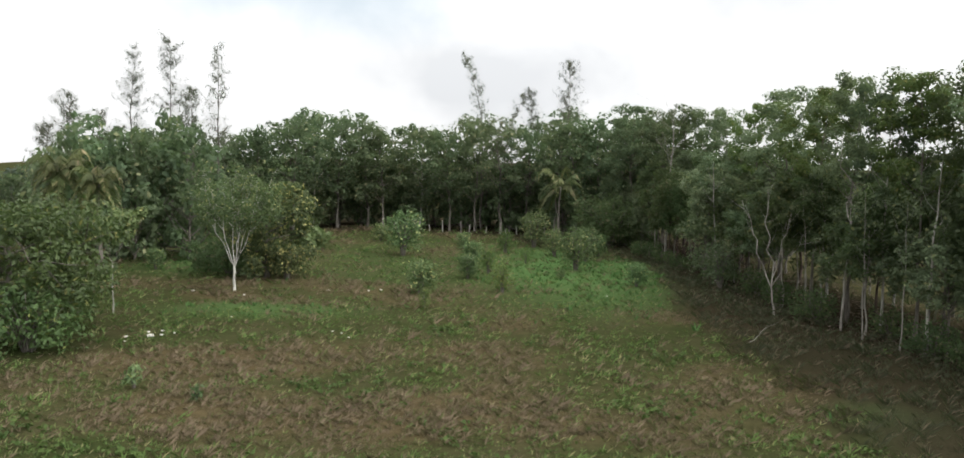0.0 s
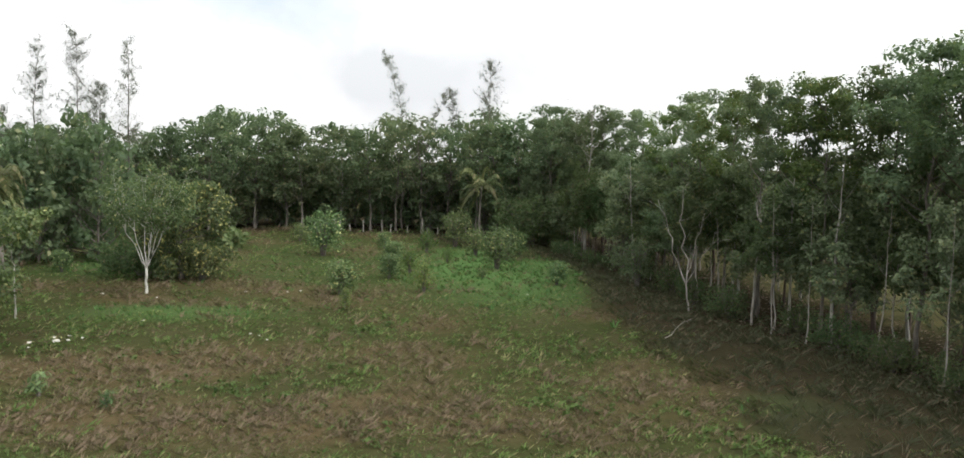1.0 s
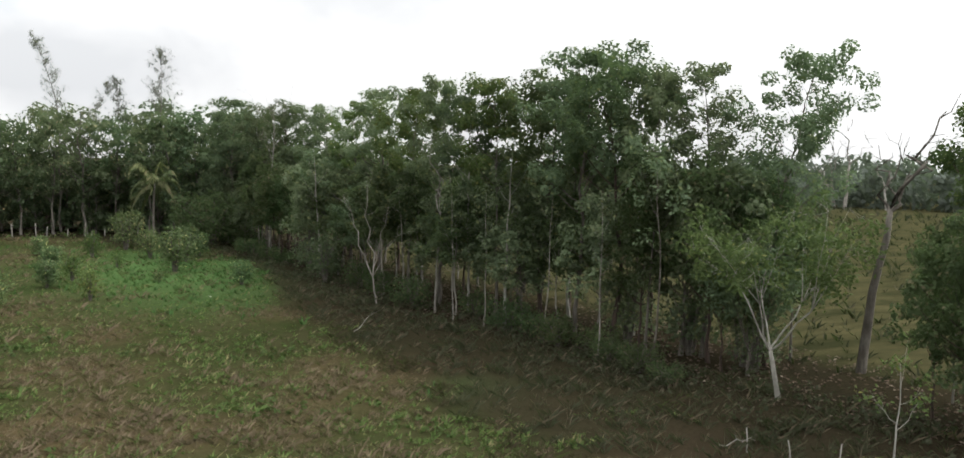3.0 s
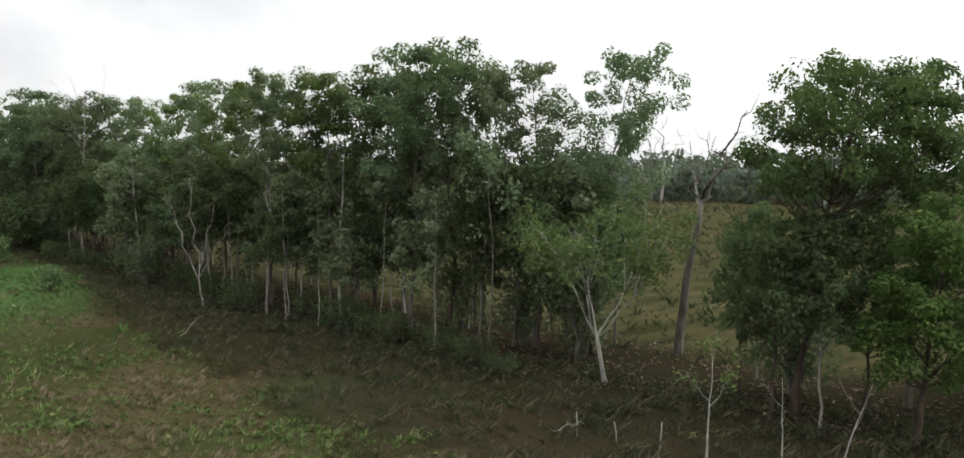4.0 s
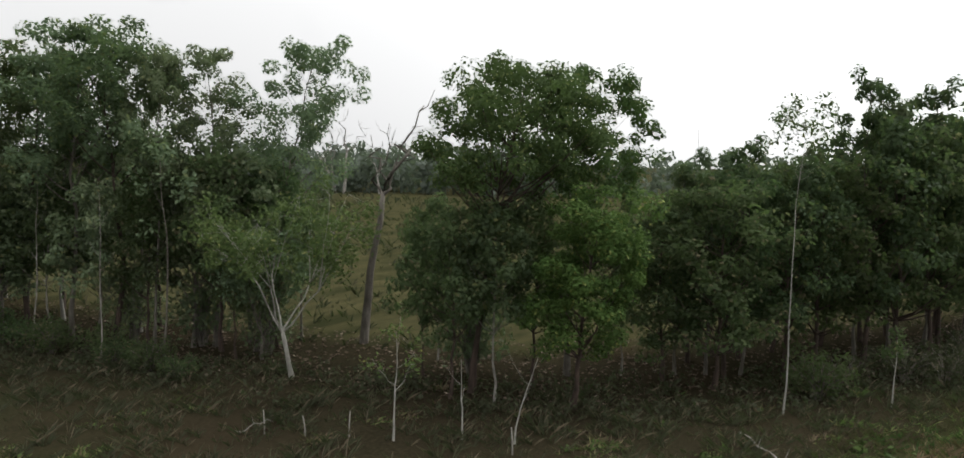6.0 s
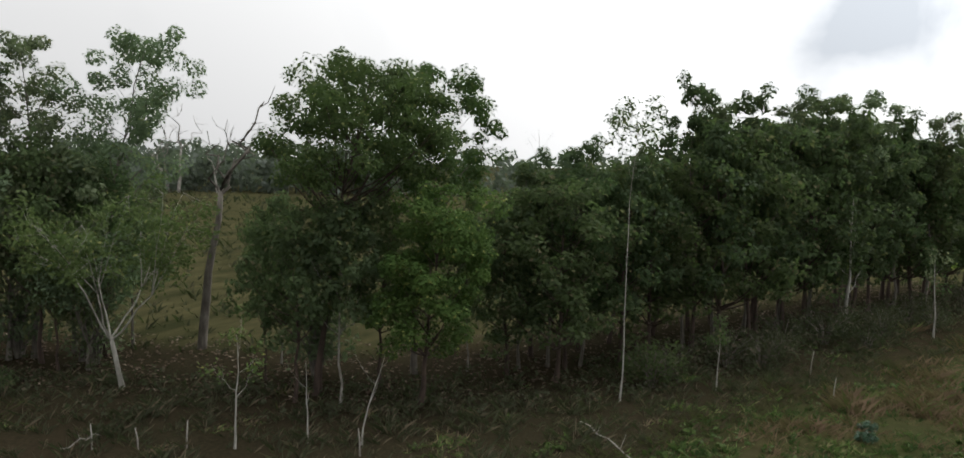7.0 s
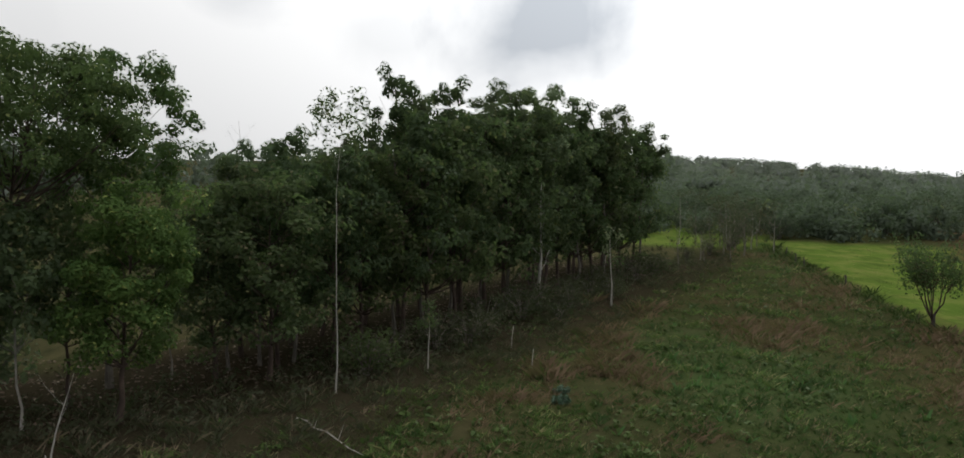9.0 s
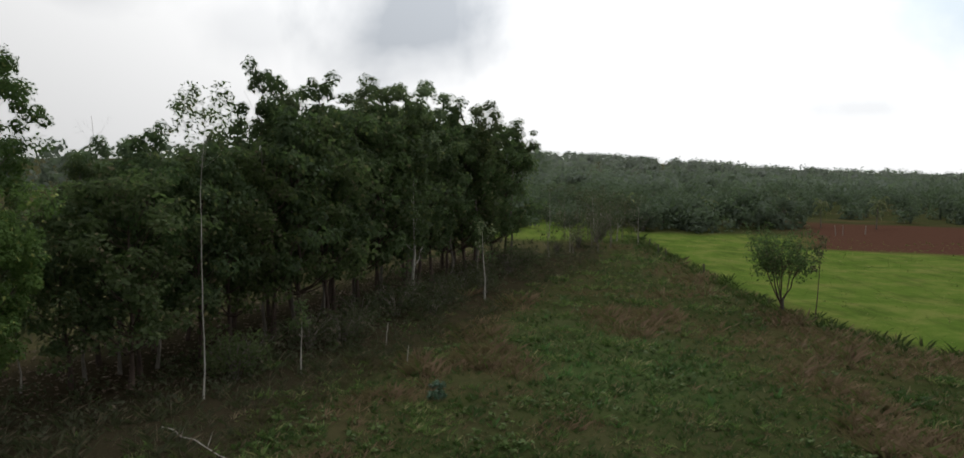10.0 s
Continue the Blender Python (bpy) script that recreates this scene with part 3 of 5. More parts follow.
def put(kinds, i, m):
    """The first use of a kind stands where it was built; later ones are copies."""
    ob = kinds[i]
    if ob.name not in used:
        used.add(ob.name)
        ob.matrix_basis = m
        return ob
    k = ob.scale
    return copy_thing(ob, m @ Matrix.Diagonal((1 / k[0], 1 / k[1], 1 / k[2], 1)))


def put_tree(kinds, i, x, y, height, wide=1.0, turn=None):
    """A tree of a kind, scaled to its height; wide: its width against that of the kind at the same scale."""
    k = height / TOPS[kinds[i].name]
    return put(kinds, i, placed(None, x, y, rng.uniform(0, 360) if turn is None else turn, k * wide, k))


ROW_GROUP = "trees of the planted row"
tall_kinds = [crown_tree("tree", 100 + i, lab, leaf, bark, 13.0, low, r, n, size, 105, 0.19, ROW_GROUP, tr, gaps=gap)
              for i, (lab, leaf, bark, low, r, n, size, tr, gap) in enumerate([
                  ("tall row tree with a high clumped crown and grey trunk", LEAF_ROW, BARK_GREY, 0.55, 2.3, 25, 0.62, 0.10, 0.04),
                  ("tall slender row tree with a rounded high crown", LEAF_ROW, BARK_GREY, 0.58, 2.2, 22, 0.66, 0.09, 0.04),
                  ("tall row tree with pale trunk and gappy crown", LEAF_ROW, BARK_PALE, 0.53, 2.2, 23, 0.58, 0.08, 0.12),
                  ("tall row tree with a domed leafy top and brown trunk", LEAF_ROW_SHADE, BARK_RED, 0.60, 2.5, 24, 0.68, 0.11, 0.0),
                  ("tall row tree with light green leafy top", LEAF_LIGHT, BARK_GREY, 0.56, 2.2, 23, 0.62, 0.09, 0.06)])]
open_kinds = [crown_tree("tree", 120 + i, "open-crowned row tree with separate leaf heads and dark limbs", LEAF_ROW, BARK_GREY, 12.5, 0.55, 1.85, 25, 0.62, 115, 0.17, ROW_GROUP, 0.1, (1.6 * i, -1.2 * i), 0.4, gaps=0.12) for i in (0, 1)]
low_kinds = [crown_tree("tree", 130 + i, lab, leaf, bark, 8.4, low, r, n, size * 0.85, 54, 0.26, ROW_GROUP, tr, sharp=0.55)
             for i, (lab, leaf, bark, low, r, n, size, tr) in enumerate([
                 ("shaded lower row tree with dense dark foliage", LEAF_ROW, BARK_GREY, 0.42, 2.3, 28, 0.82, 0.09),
                 ("lower row tree with shade-darkened leaves and thin pale trunk", LEAF_ROW_SHADE, BARK_DEAD, 0.48, 2.0, 24, 0.80, 0.055),
                 ("bushy lower row tree with dull green leaves", LEAF_ROW, BARK_GREY, 0.40, 2.2, 28, 0.80, 0.06),
                 ("lower row tree with drooping dark green clumps", LEAF_BUSH, BARK_RED, 0.44, 2.3, 27, 0.84, 0.09)])]
dense_kinds = [crown_tree("tree", 140 + i, lab, leaf, BARK_RED, 10.0, low, r, n, size * 0.86, 58, 0.26, ROW_GROUP, 0.11, sharp=0.42)
               for i, (lab, leaf, low, r, n, size) in enumerate([
                   ("dense row tree with a low crown in shade-darkened leaves", LEAF_ROW_SHADE, 0.25, 2.4, 36, 0.84),
                   ("dense row tree with knobbly top in shade-darkened green", LEAF_ROW_SHADE, 0.30, 2.1, 34, 0.82),
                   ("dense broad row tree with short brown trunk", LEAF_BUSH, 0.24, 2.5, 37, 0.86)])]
knob_kinds = [crown_tree("tree", 150 + i, "row tree with a round leafy head above its neighbours", (LEAF_ROW_SHADE, LEAF_ROW)[i], BARK_GREY, 11.8, 0.64, 1.6, 20, 0.5, 88, 0.18, ROW_GROUP, 0.09, sharp=0.6, gaps=0.06) for i in (0, 1)]

# the tall crowns of the far half of the row: bearing, distance, height, width, kind
for az, d, h, w, i in [(10, 84, 13.6, 1.1, 0), (12, 80, 12.9, 1.0, 1), (13.8, 76, 13.1, 1.0, 3), (15, 73, 12.6, 1.0, 2), (16.4, 69, 12.5, 1.0, 1), (18, 63, 12.7, 0.9, 4), (19.8, 57, 13.0, 1.05, 0), (21.9, 51, 12.7, 0.95, 4),
                       (22.8, 54, 12.2, 0.9, 2), (24.0, 47, 12.7, 0.95, 1), (26.0, 45, 12.3, 0.85, 2), (27.9, 43, 12.6, 1.0, 4), (29.5, 46, 12.2, 0.9, 1), (31.1, 41, 12.7, 1.05, 3), (33.0, 44, 12.2, 0.9, 2),
                       (33.4, 39, 13.2, 1.05, 0), (35.9, 37.5, 13.3, 1.0, 3), (37.4, 40, 12.6, 0.8, 2), (38.2, 36, 12.0, 0.72, 1)]:
    put_tree(tall_kinds, i, *polar(az, d), h, w)
put_tree(open_kinds, 0, *polar(42.0, 36), 12.3, 0.95)
put_tree(open_kinds, 1, *polar(44.6, 35), 12.7, 0.95, 0)
# heads that stand out of the near half of the row
for az, d, h, w, i in [(73.2, 33, 8.2, 0.85, 0), (75.2, 33.5, 8.8, 0.9, 1), (77.4, 34, 9.4, 0.9, 0), (84.3, 39, 12.4, 0.72, 0), (86.2, 41, 11.3, 0.9, 1), (88.0, 43, 12.3, 0.85, 0), (90.1, 46, 11.9, 0.95, 1), (92.2, 48.5, 12.7, 1.1, 0), (94.2, 51, 12.8, 1.1, 1),
                       (96.8, 56, 12.1, 1.0, 0), (98.5, 58, 12.0, 1.1, 1), (101.0, 64, 11.0, 1.2, 0)]:
    put_tree(knob_kinds, i, *polar(az, d), h, w)
# the lower storey that closes the far half
for off, step, lo, hi in ((-0.4, 2.3, 4.8, 8.0), (2.6, 2.9, 6.4, 9.6), (6.0, 3.9, 6.6, 10.4)):
    s = 1.0
    while s < 57.5 - 0.6 * off:
        x, y = row_place(s, off + rng.uniform(-0.8, 0.8))
        put_tree(low_kinds, int(rng.choice([0, 1, 2, 3], p=[0.3, 0.25, 0.2, 0.25])), x, y, rng.uniform(lo, hi), rng.uniform(0.85, 1.15))
        s += step * rng.uniform(0.75, 1.25)
# the dense near half: bearing and height of its top
DENSE_AZ, DENSE_TOP = [71.5, 74, 77, 80, 83, 88, 93, 97, 99.5, 101.5], [6.6, 7.7, 8.5, 8.9, 10.1, 11.1, 11.7, 11.5, 11.1, 10.2]
for off, step in ((0.2, 2.3), (3.0, 2.9)):
    s = 78.6 + off
    while s < 119:
        x, y = row_place(s, off + rng.uniform(-0.5, 0.5))
        az = math.degrees(math.atan2(x, y))
        put_tree(dense_kinds, int(rng.integers(0, 3)), x, y, float(np.interp(az, DENSE_AZ, DENSE_TOP)) * rng.uniform(0.9, 1.0), rng.uniform(0.8, 1.0))
        s += step * rng.uniform(0.8, 1.2)
put_tree(dense_kinds, 2, *polar(75.8, 31), 7.7, 1.1)
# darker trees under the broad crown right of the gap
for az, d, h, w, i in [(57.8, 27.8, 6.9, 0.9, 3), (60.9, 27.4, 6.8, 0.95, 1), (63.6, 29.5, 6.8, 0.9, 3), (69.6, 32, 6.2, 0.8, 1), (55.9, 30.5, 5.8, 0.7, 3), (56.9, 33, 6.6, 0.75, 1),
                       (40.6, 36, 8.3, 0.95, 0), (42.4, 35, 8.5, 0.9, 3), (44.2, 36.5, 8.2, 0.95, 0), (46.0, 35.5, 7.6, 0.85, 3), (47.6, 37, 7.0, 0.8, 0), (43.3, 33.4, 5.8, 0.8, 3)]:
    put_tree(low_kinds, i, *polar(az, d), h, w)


# ---- forest at the back of the field ----
FOREST_GROUP = "trees of the wood at the end of the field"
forest_kinds = [crown_tree("forest_tree", 200 + i, lab, LEAF_FOREST, bark, 13.0, low, r, n, size, 34, 0.40, FOREST_GROUP, 0.13, gaps=gap)
                for i, (lab, bark, low, r, n, size, gap) in enumerate([
                    ("tall green forest tree with clumped crown", BARK_GREY, 0.36, 2.9, 27, 0.95, 0.05),
                    ("dense dark green forest tree", BARK_GREY, 0.24, 2.8, 28, 1.0, 0.0),
                    ("forest tree with thin pale trunk", BARK_PALE, 0.42, 2.4, 22, 0.9, 0.1),
                    ("forest tree with an open airy top", BARK_GREY, 0.44, 3.1, 23, 0.85, 0.12)])]
forest_fill = [crown_tree("forest_tree", 210 + i, "shaded lower tree inside the wood", LEAF_FOREST, BARK_GREY, 8.0, 0.10, 2.9, 26, 0.95, 26, 0.50, FOREST_GROUP, 0.1, sharp=0.5) for i in (0, 1)]
EDGE = np.array([(-65.1, 75.3), (-45.4, 77.8), (-30.6, 84.6), (-13.2, 96), (-0, 94.4), (12.3, 89.9), (18.7, 80.7)], float)
EDGE_S = np.r_[0, np.cumsum(np.hypot(*np.diff(EDGE, axis=0).T))]
EDGE_TOP = ([0.0, 14.7, 19.9, 25.0, 31.0, 37.5, 40.8, 42.6, 46.4, 52.6, 55.6, 58.7, 63.8, 72.0, 80.2, 93.4], [5.2, 5.4, 6.4, 9.6, 11.0, 11.0, 9.4, 12.6, 13.2, 13.8, 12.0, 13.0, 13.2, 13.8, 13.4, 13.6])
for line in range(3):
    s = 0.5 * line
    while s < EDGE_S[-1]:
        h = float(np.interp(s, *EDGE_TOP)) * (rng.uniform(0.82, 1.0) if line < 2 else rng.uniform(0.9, 1.08))
        x = np.interp(s, EDGE_S, EDGE[:, 0]) + rng.uniform(-0.8, 0.8)
        y = np.interp(s, EDGE_S, EDGE[:, 1]) + line * 5.5 + rng.uniform(-1.2, 1.2)
        put_tree(forest_kinds, int(rng.integers(0, 4)), x, y, h, rng.uniform(0.9, 1.15))
        s += rng.uniform(2.4, 4.2) * (1.0, 1.35, 2.8)[line]
s = 0.0
while s < EDGE_S[-1]:
    x, y = np.interp(s, EDGE_S, EDGE[:, 0]), np.interp(s, EDGE_S, EDGE[:, 1]) + rng.uniform(5, 9)
    put_tree(forest_fill, int(rng.integers(0, 2)), x, y, min(8.6, float(np.interp(s, *EDGE_TOP)) * 0.8) * rng.uniform(0.85, 1.0), rng.uniform(0.9, 1.15))
    s += rng.uniform(2.6, 4.0)
s = 6.0
while s < EDGE_S[-1]:
    x, y = np.interp(s, EDGE_S, EDGE[:, 0]), np.interp(s, EDGE_S, EDGE[:, 1]) + rng.uniform(0.8, 2.6)
    put_tree(forest_fill, int(rng.integers(0, 2)), x, y, rng.uniform(5.0, 7.4), rng.uniform(0.8, 1.0))
    s += rng.uniform(3.4, 6.5)
for az in np.arange(-26.0, -18.0, 1.7):
    x, y = polar(az + rng.uniform(-0.4, 0.4), rng.uniform(67, 71))
    put_tree(forest_fill, int(rng.integers(0, 2)), x, y, rng.uniform(9.4, 10.8), 0.8)


# ---- dense low growth along the row and the wood ----
def build_bush(name, seed, label, category, leaf, bark, height, wide, stems, per, length, width, group="", up=0.5, clump=0.4, shell=0.4):
    rng = np.random.default_rng(seed)
    ob = thing(name, label, category, group)
    tubes, centres, sizes = [], [], []
    for i in range(stems):
        az, out = i * 2.4 + rng.uniform(-0.3, 0.3), wide * math.sqrt((i + 0.5) / stems) * rng.uniform(0.75, 1.05)
        high = height * (0.45 + 0.5 * math.sqrt(max(0.0, 1 - (out / wide * 0.85) ** 2))) * rng.uniform(0.75, 1.05)
        tip = np.array([math.cos(az) * out, math.sin(az) * out, high])
        pts = np.array([tip * [0.06, 0.06, 0] - [0, 0, 0.25], tip * [0.3, 0.3, 0.5], tip * [0.7, 0.7, 0.8], tip])
        tubes.append(tube(pts, np.array([0.035, 0.025, 0.016, 0.007]) * max(0.6, height / 2), 6))
        for k in (1.0, 0.72, 0.42):
            centres.append(tip * [0.75 + 0.25 * k, 0.75 + 0.25 * k, k])
            sizes.append(clump * height / 2 * rng.uniform(0.8, 1.3))
    v, f = joined(tubes)
    part("branchwork", v, f, bark, ob, smooth=True)
    centres = np.array(centres)
    v, f = leaves(rng, centres, sizes, per, length, width, 0.85, up, 0.0, shell)
    v[:, 2] = np.maximum(v[:, 2], 0.01)
    part("foliage", v, f, leaf, ob)
    return ob


BUSH_GROUP = "bushes along the row"
bush_kinds = [build_bush("bush", 300, "dense dark green bush at the foot of trees", "bush", LEAF_BUSH, BARK_GREY, 2.0, 1.5, 14, 25, 0.21, 0.105, BUSH_GROUP, clump=0.5),
              build_bush("bush", 301, "low spreading dark bush beside the trees", "bush", LEAF_BUSH, BARK_GREY, 1.4, 1.7, 13, 24, 0.21, 0.105, BUSH_GROUP, clump=0.55),
              build_bush("bush", 302, "upright bushy young tree under the row", "bush", LEAF_ROW, BARK_GREY, 3.4, 1.3, 15, 26, 0.27, 0.12, BUSH_GROUP, clump=0.4),
              build_bush("bush", 303, "dry brownish scrub bush with thin twigs", "bush", LEAF_SCRUB, BARK_GREY, 1.2, 1.2, 13, 16, 0.16, 0.06, BUSH_GROUP, clump=0.55)]
s = 4.0
while s < 51.6:
    x, y = row_place(s, rng.uniform(-2.2, -0.3))
    put(bush_kinds, int(rng.choice([0, 1, 2, 3], p=[0.35, 0.4, 0.1, 0.15])), placed(None, x, y, rng.uniform(0, 360), rng.uniform(0.6, 1.05)))
    s += rng.uniform(2.4, 4.4)
for s, off, i, k in [(52.7, -1.6, 1, 0.8), (54.4, -2.4, 0, 0.7), (56, -1.2, 1, 0.7), (57.7, -2.2, 1, 0.6), (59.9, -2.6, 0, 0.6), (61.5, -2.9, 1, 0.5), (55.5, 1.0, 2, 0.9), (58.8, 1.4, 2, 1.0), (62, 1.6, 2, 0.8), (71, 1.2, 2, 1.0), (82.6, -3.2, 0, 0.85), (84.1, -2.6, 3, 1.2), (87.9, -2.4, 3, 1.3),
                     (90.7, -2.8, 3, 1.1), (93, -2.0, 3, 1.3), (95.8, -2.6, 3, 1.4), (98.6, -2.2, 3, 1.4), (102.1, -2.4, 3, 1.2), (105.6, -2.2, 3, 1.3), (109.1, -2.0, 3, 1.3), (100.3, -3.4, 3, 1.1), (89.1, -3.2, 3, 1.2), (113.2, -2.2, 3, 1.5), (117.3, -2, 3, 1.2),
                     (118.0, -1.2, 3, 1.3), (118.0, 0.5, 3, 1.1), (104.4, -4.2, 3, 1.0), (96.4, -4.4, 3, 0.9)]:
    x, y = row_place(s, off)
    put(bush_kinds, i, placed(None, x, y, rng.uniform(0, 360), k))
# thicket at the foot of the wood
s = 0.0
while s < EDGE_S[-1]:
    x = np.interp(s, EDGE_S, EDGE[:, 0]) + rng.uniform(-0.8, 0.8)
    y = np.interp(s, EDGE_S, EDGE[:, 1]) + rng.uniform(2.0, 9.0)
    put(bush_kinds, int(rng.choice([0, 2])), placed(None, x, y, rng.uniform(0, 360), rng.uniform(1.4, 2.4)))
    s += rng.uniform(3.0, 5.0)
mound = build_bush("thicket", 310, "dark mound of vines and shrubs before the wood", "thicket", LEAF_BUSH, BARK_GREY, 4.6, 4.6, 34, 52, 0.36, 0.18, clump=0.42)
mound.matrix_basis = placed(None, 12.5, 80.9, 40)

# ---- single trees and shrubs in the field ----
mango = build_tree("mango_tree", 320, "broad dense mango tree with dark drooping leaves", "tree", LEAF_DARK, BARK_GREY, 4.9, 0.12, 3.5, 0.24, 26, crown_round, 150, 0.26, 0.11,
                   clump=0.95, rise=0.35, subs=4, droop=0.5)
mango.matrix_basis = placed(None, -20.1, 35.2, 30, 6.0 / TOPS[mango.name])
skirt = build_bush("bush", 321, "leafy shrub under the mango tree", "bush", LEAF_DARK, BARK_GREY, 2.6, 2.4, 22, 36, 0.28, 0.11, clump=0.5)
skirt.matrix_basis = placed(None, -17.9, 32.7, 10)


def forked_tree(name, seed, label, at, height, trunk_h, trunk_r, limbs, spread, leaf, bark, per, length, width, clump, lean=(0, 0), crown_low=0.45, splits=3, turn=0.0):
    """A short clean trunk that forks into rising limbs, which fork again; leaves stand towards the ends."""
    rng = np.random.default_rng(seed)
    ob = thing(name, label, "tree")
    fork = np.array([lean[0], lean[1], trunk_h])
    wob = rng.normal(0, 0.04, (5, 3)) * np.array([1, 1, 0])
    wob[0] = wob[-1] = 0
    tubes = [tube(np.linspace([0, 0, -0.15], fork, 5) + wob, trunk_r * np.array([1.35, 1.05, 0.95, 0.9, 0.8]), 6)]
    centres, sizes, starts = [], [], []
    for i in range(limbs):
        az = turn + i * 6.28 / limbs + rng.normal(0, 0.3)
        out = np.array([math.cos(az), math.sin(az), 0])
        b0 = fork * [1, 1, rng.uniform(0.86, 1.0)]
        mid = b0 + out * spread * rng.uniform(0.3, 0.5) + [0, 0, (height - trunk_h) * rng.uniform(0.28, 0.45)]
        s = np.linspace(0, 1, 5)[:, None]
        pts = b0 + (mid - b0) * s + np.array([0, 0, -0.12]) * np.sin(s * 3.1) + rng.normal(0, 0.05, (5, 3)) * s
        starts.append(len(tubes))
        tubes.append(tube(pts, trunk_r * np.linspace(0.44, 0.26, 5), 6))
        for j in range(splits):
            az2 = az + (j - (splits - 1) / 2) * 0.8 + rng.normal(0, 0.2)
            o2 = np.array([math.cos(az2), math.sin(az2), 0])
            tip = mid + o2 * spread * rng.uniform(0.3, 0.62)
            tip[2] = trunk_h + (height - trunk_h) * rng.uniform(0.55, 0.97)
            p2 = pts[-1] + (tip - pts[-1]) * s + rng.normal(0, 0.07, (5, 3)) * s
            tubes.append(tube(p2, trunk_r * np.linspace(0.23, 0.05, 5), 6))
            for k in (1, 2, 3, 4):
                for _ in range(3):
                    d = unit(rng.normal(0, 1, 3) + o2 * 0.7 + [0, 0, 0.4])
                    t2 = p2[k] + d * spread * rng.uniform(0.15, 0.38)
                    tubes.append(tube(np.array([p2[k], (p2[k] + t2) / 2 + rng.normal(0, 0.04, 3), t2]), trunk_r * np.array([0.09, 0.07, 0.03]), 3))
                    if t2[2] > height * crown_low:
                        centres.append(t2)
                        sizes.append(clump * rng.uniform(0.7, 1.2))
    wood(tubes, starts + [len(tubes)], bark, ob, "whitish bark" if bark is BARK_WHITE else "")
    v, f = leaves(rng, np.array(centres), sizes, per, length, width, 0.8, 0.5)
    part("crown", v, f, leaf, ob)
    ob.matrix_basis = placed(None, *at)
    return ob


forked_tree("tree", 330, "small vase-shaped tree with white trunk and light green crown", (-14.4, 48.6), 7.1, 1.5, 0.08, 7, 2.35, LEAF_SAP, BARK_WHITE, 26, 0.2, 0.1, 0.52, crown_low=0.52)
forked_tree("tree", 331, "thin young tree with flat light green top", (-18.3, 41.3), 5.0, 2.6, 0.036, 3, 1.15, LEAF_SAP, BARK_PALE, 40, 0.24, 0.12, 0.36, crown_low=0.76)
yellow = build_tree("tree", 336, "round dark tree with yellowing leaves behind the white trunk", "tree", LEAF_YELLOW, BARK_GREY, 6.2, 0.06, 2.5, 0.16, 24, crown_round, 90, 0.3, 0.15, clump=0.8, rise=0.4)
yellow.matrix_basis = placed(None, -14.1, 54.8, 0, 6.3 / TOPS[yellow.name])
under = build_bush("bush", 333, "broad dark green shrub under the white-trunked tree", "bush", LEAF_BUSH, BARK_GREY, 2.4, 3.2, 24, 40, 0.28, 0.14, clump=0.5)
under.matrix_basis = placed(None, -16.8, 56.1, 0)
forked_tree("tree", 334, "pale-trunked forking tree with thin green crown", polar(47.0, 30.4), 7.1, 1.75, 0.085, 5, 2.8, LEAF_DOME, BARK_PALE, 28, 0.20, 0.09, 0.5, lean=(-0.22, 0.32), crown_low=0.34, turn=1.0)
forked_tree("tree", 335, "bushy young tree beside the pale-trunked one", (23.6, 23.6), 5.2, 1.0, 0.07, 5, 1.8, LEAF_ROW, BARK_GREY, 18, 0.22, 0.10, 0.55, crown_low=0.25)
spreading = crown_tree("tree", 337, "large domed tree with dense green crown and visible limbs", LEAF_DOME, BARK_RED, 11.4, 0.67, 3.0, 66, 0.62, 118, 0.155, "", 0.13, (0.7, -1.0), 0.5, gaps=0.03)
spreading.matrix_basis = placed(None, *polar(59.3, 28.6), 0, 11.4 / TOPS[spreading.name])
airy = crown_tree("tree", 339, "airy tree with sparse light leaves and bare limbs", LEAF_LIGHT, BARK_GREY, 11.4, 0.58, 2.4, 44, 0.56, 115, 0.15, "", 0.11, (0.2, -0.7), 0.5, gaps=0.06)
airy.matrix_basis = placed(None, *polar(65.9, 31.5), 0, 11.6 / TOPS[airy.name])
bright = crown_tree("tree", 338, "bushy bright green tree with a rounded conical crown", LEAF_BRIGHT, BARK_RED, 7.3, 0.36, 1.9, 38, 0.62, 165, 0.15, "", 0.1, (0.3, -0.4), 0.75)
bright.matrix_basis = placed(None, *polar(66.3, 27.2), 0, 7.3 / TOPS[bright.name])

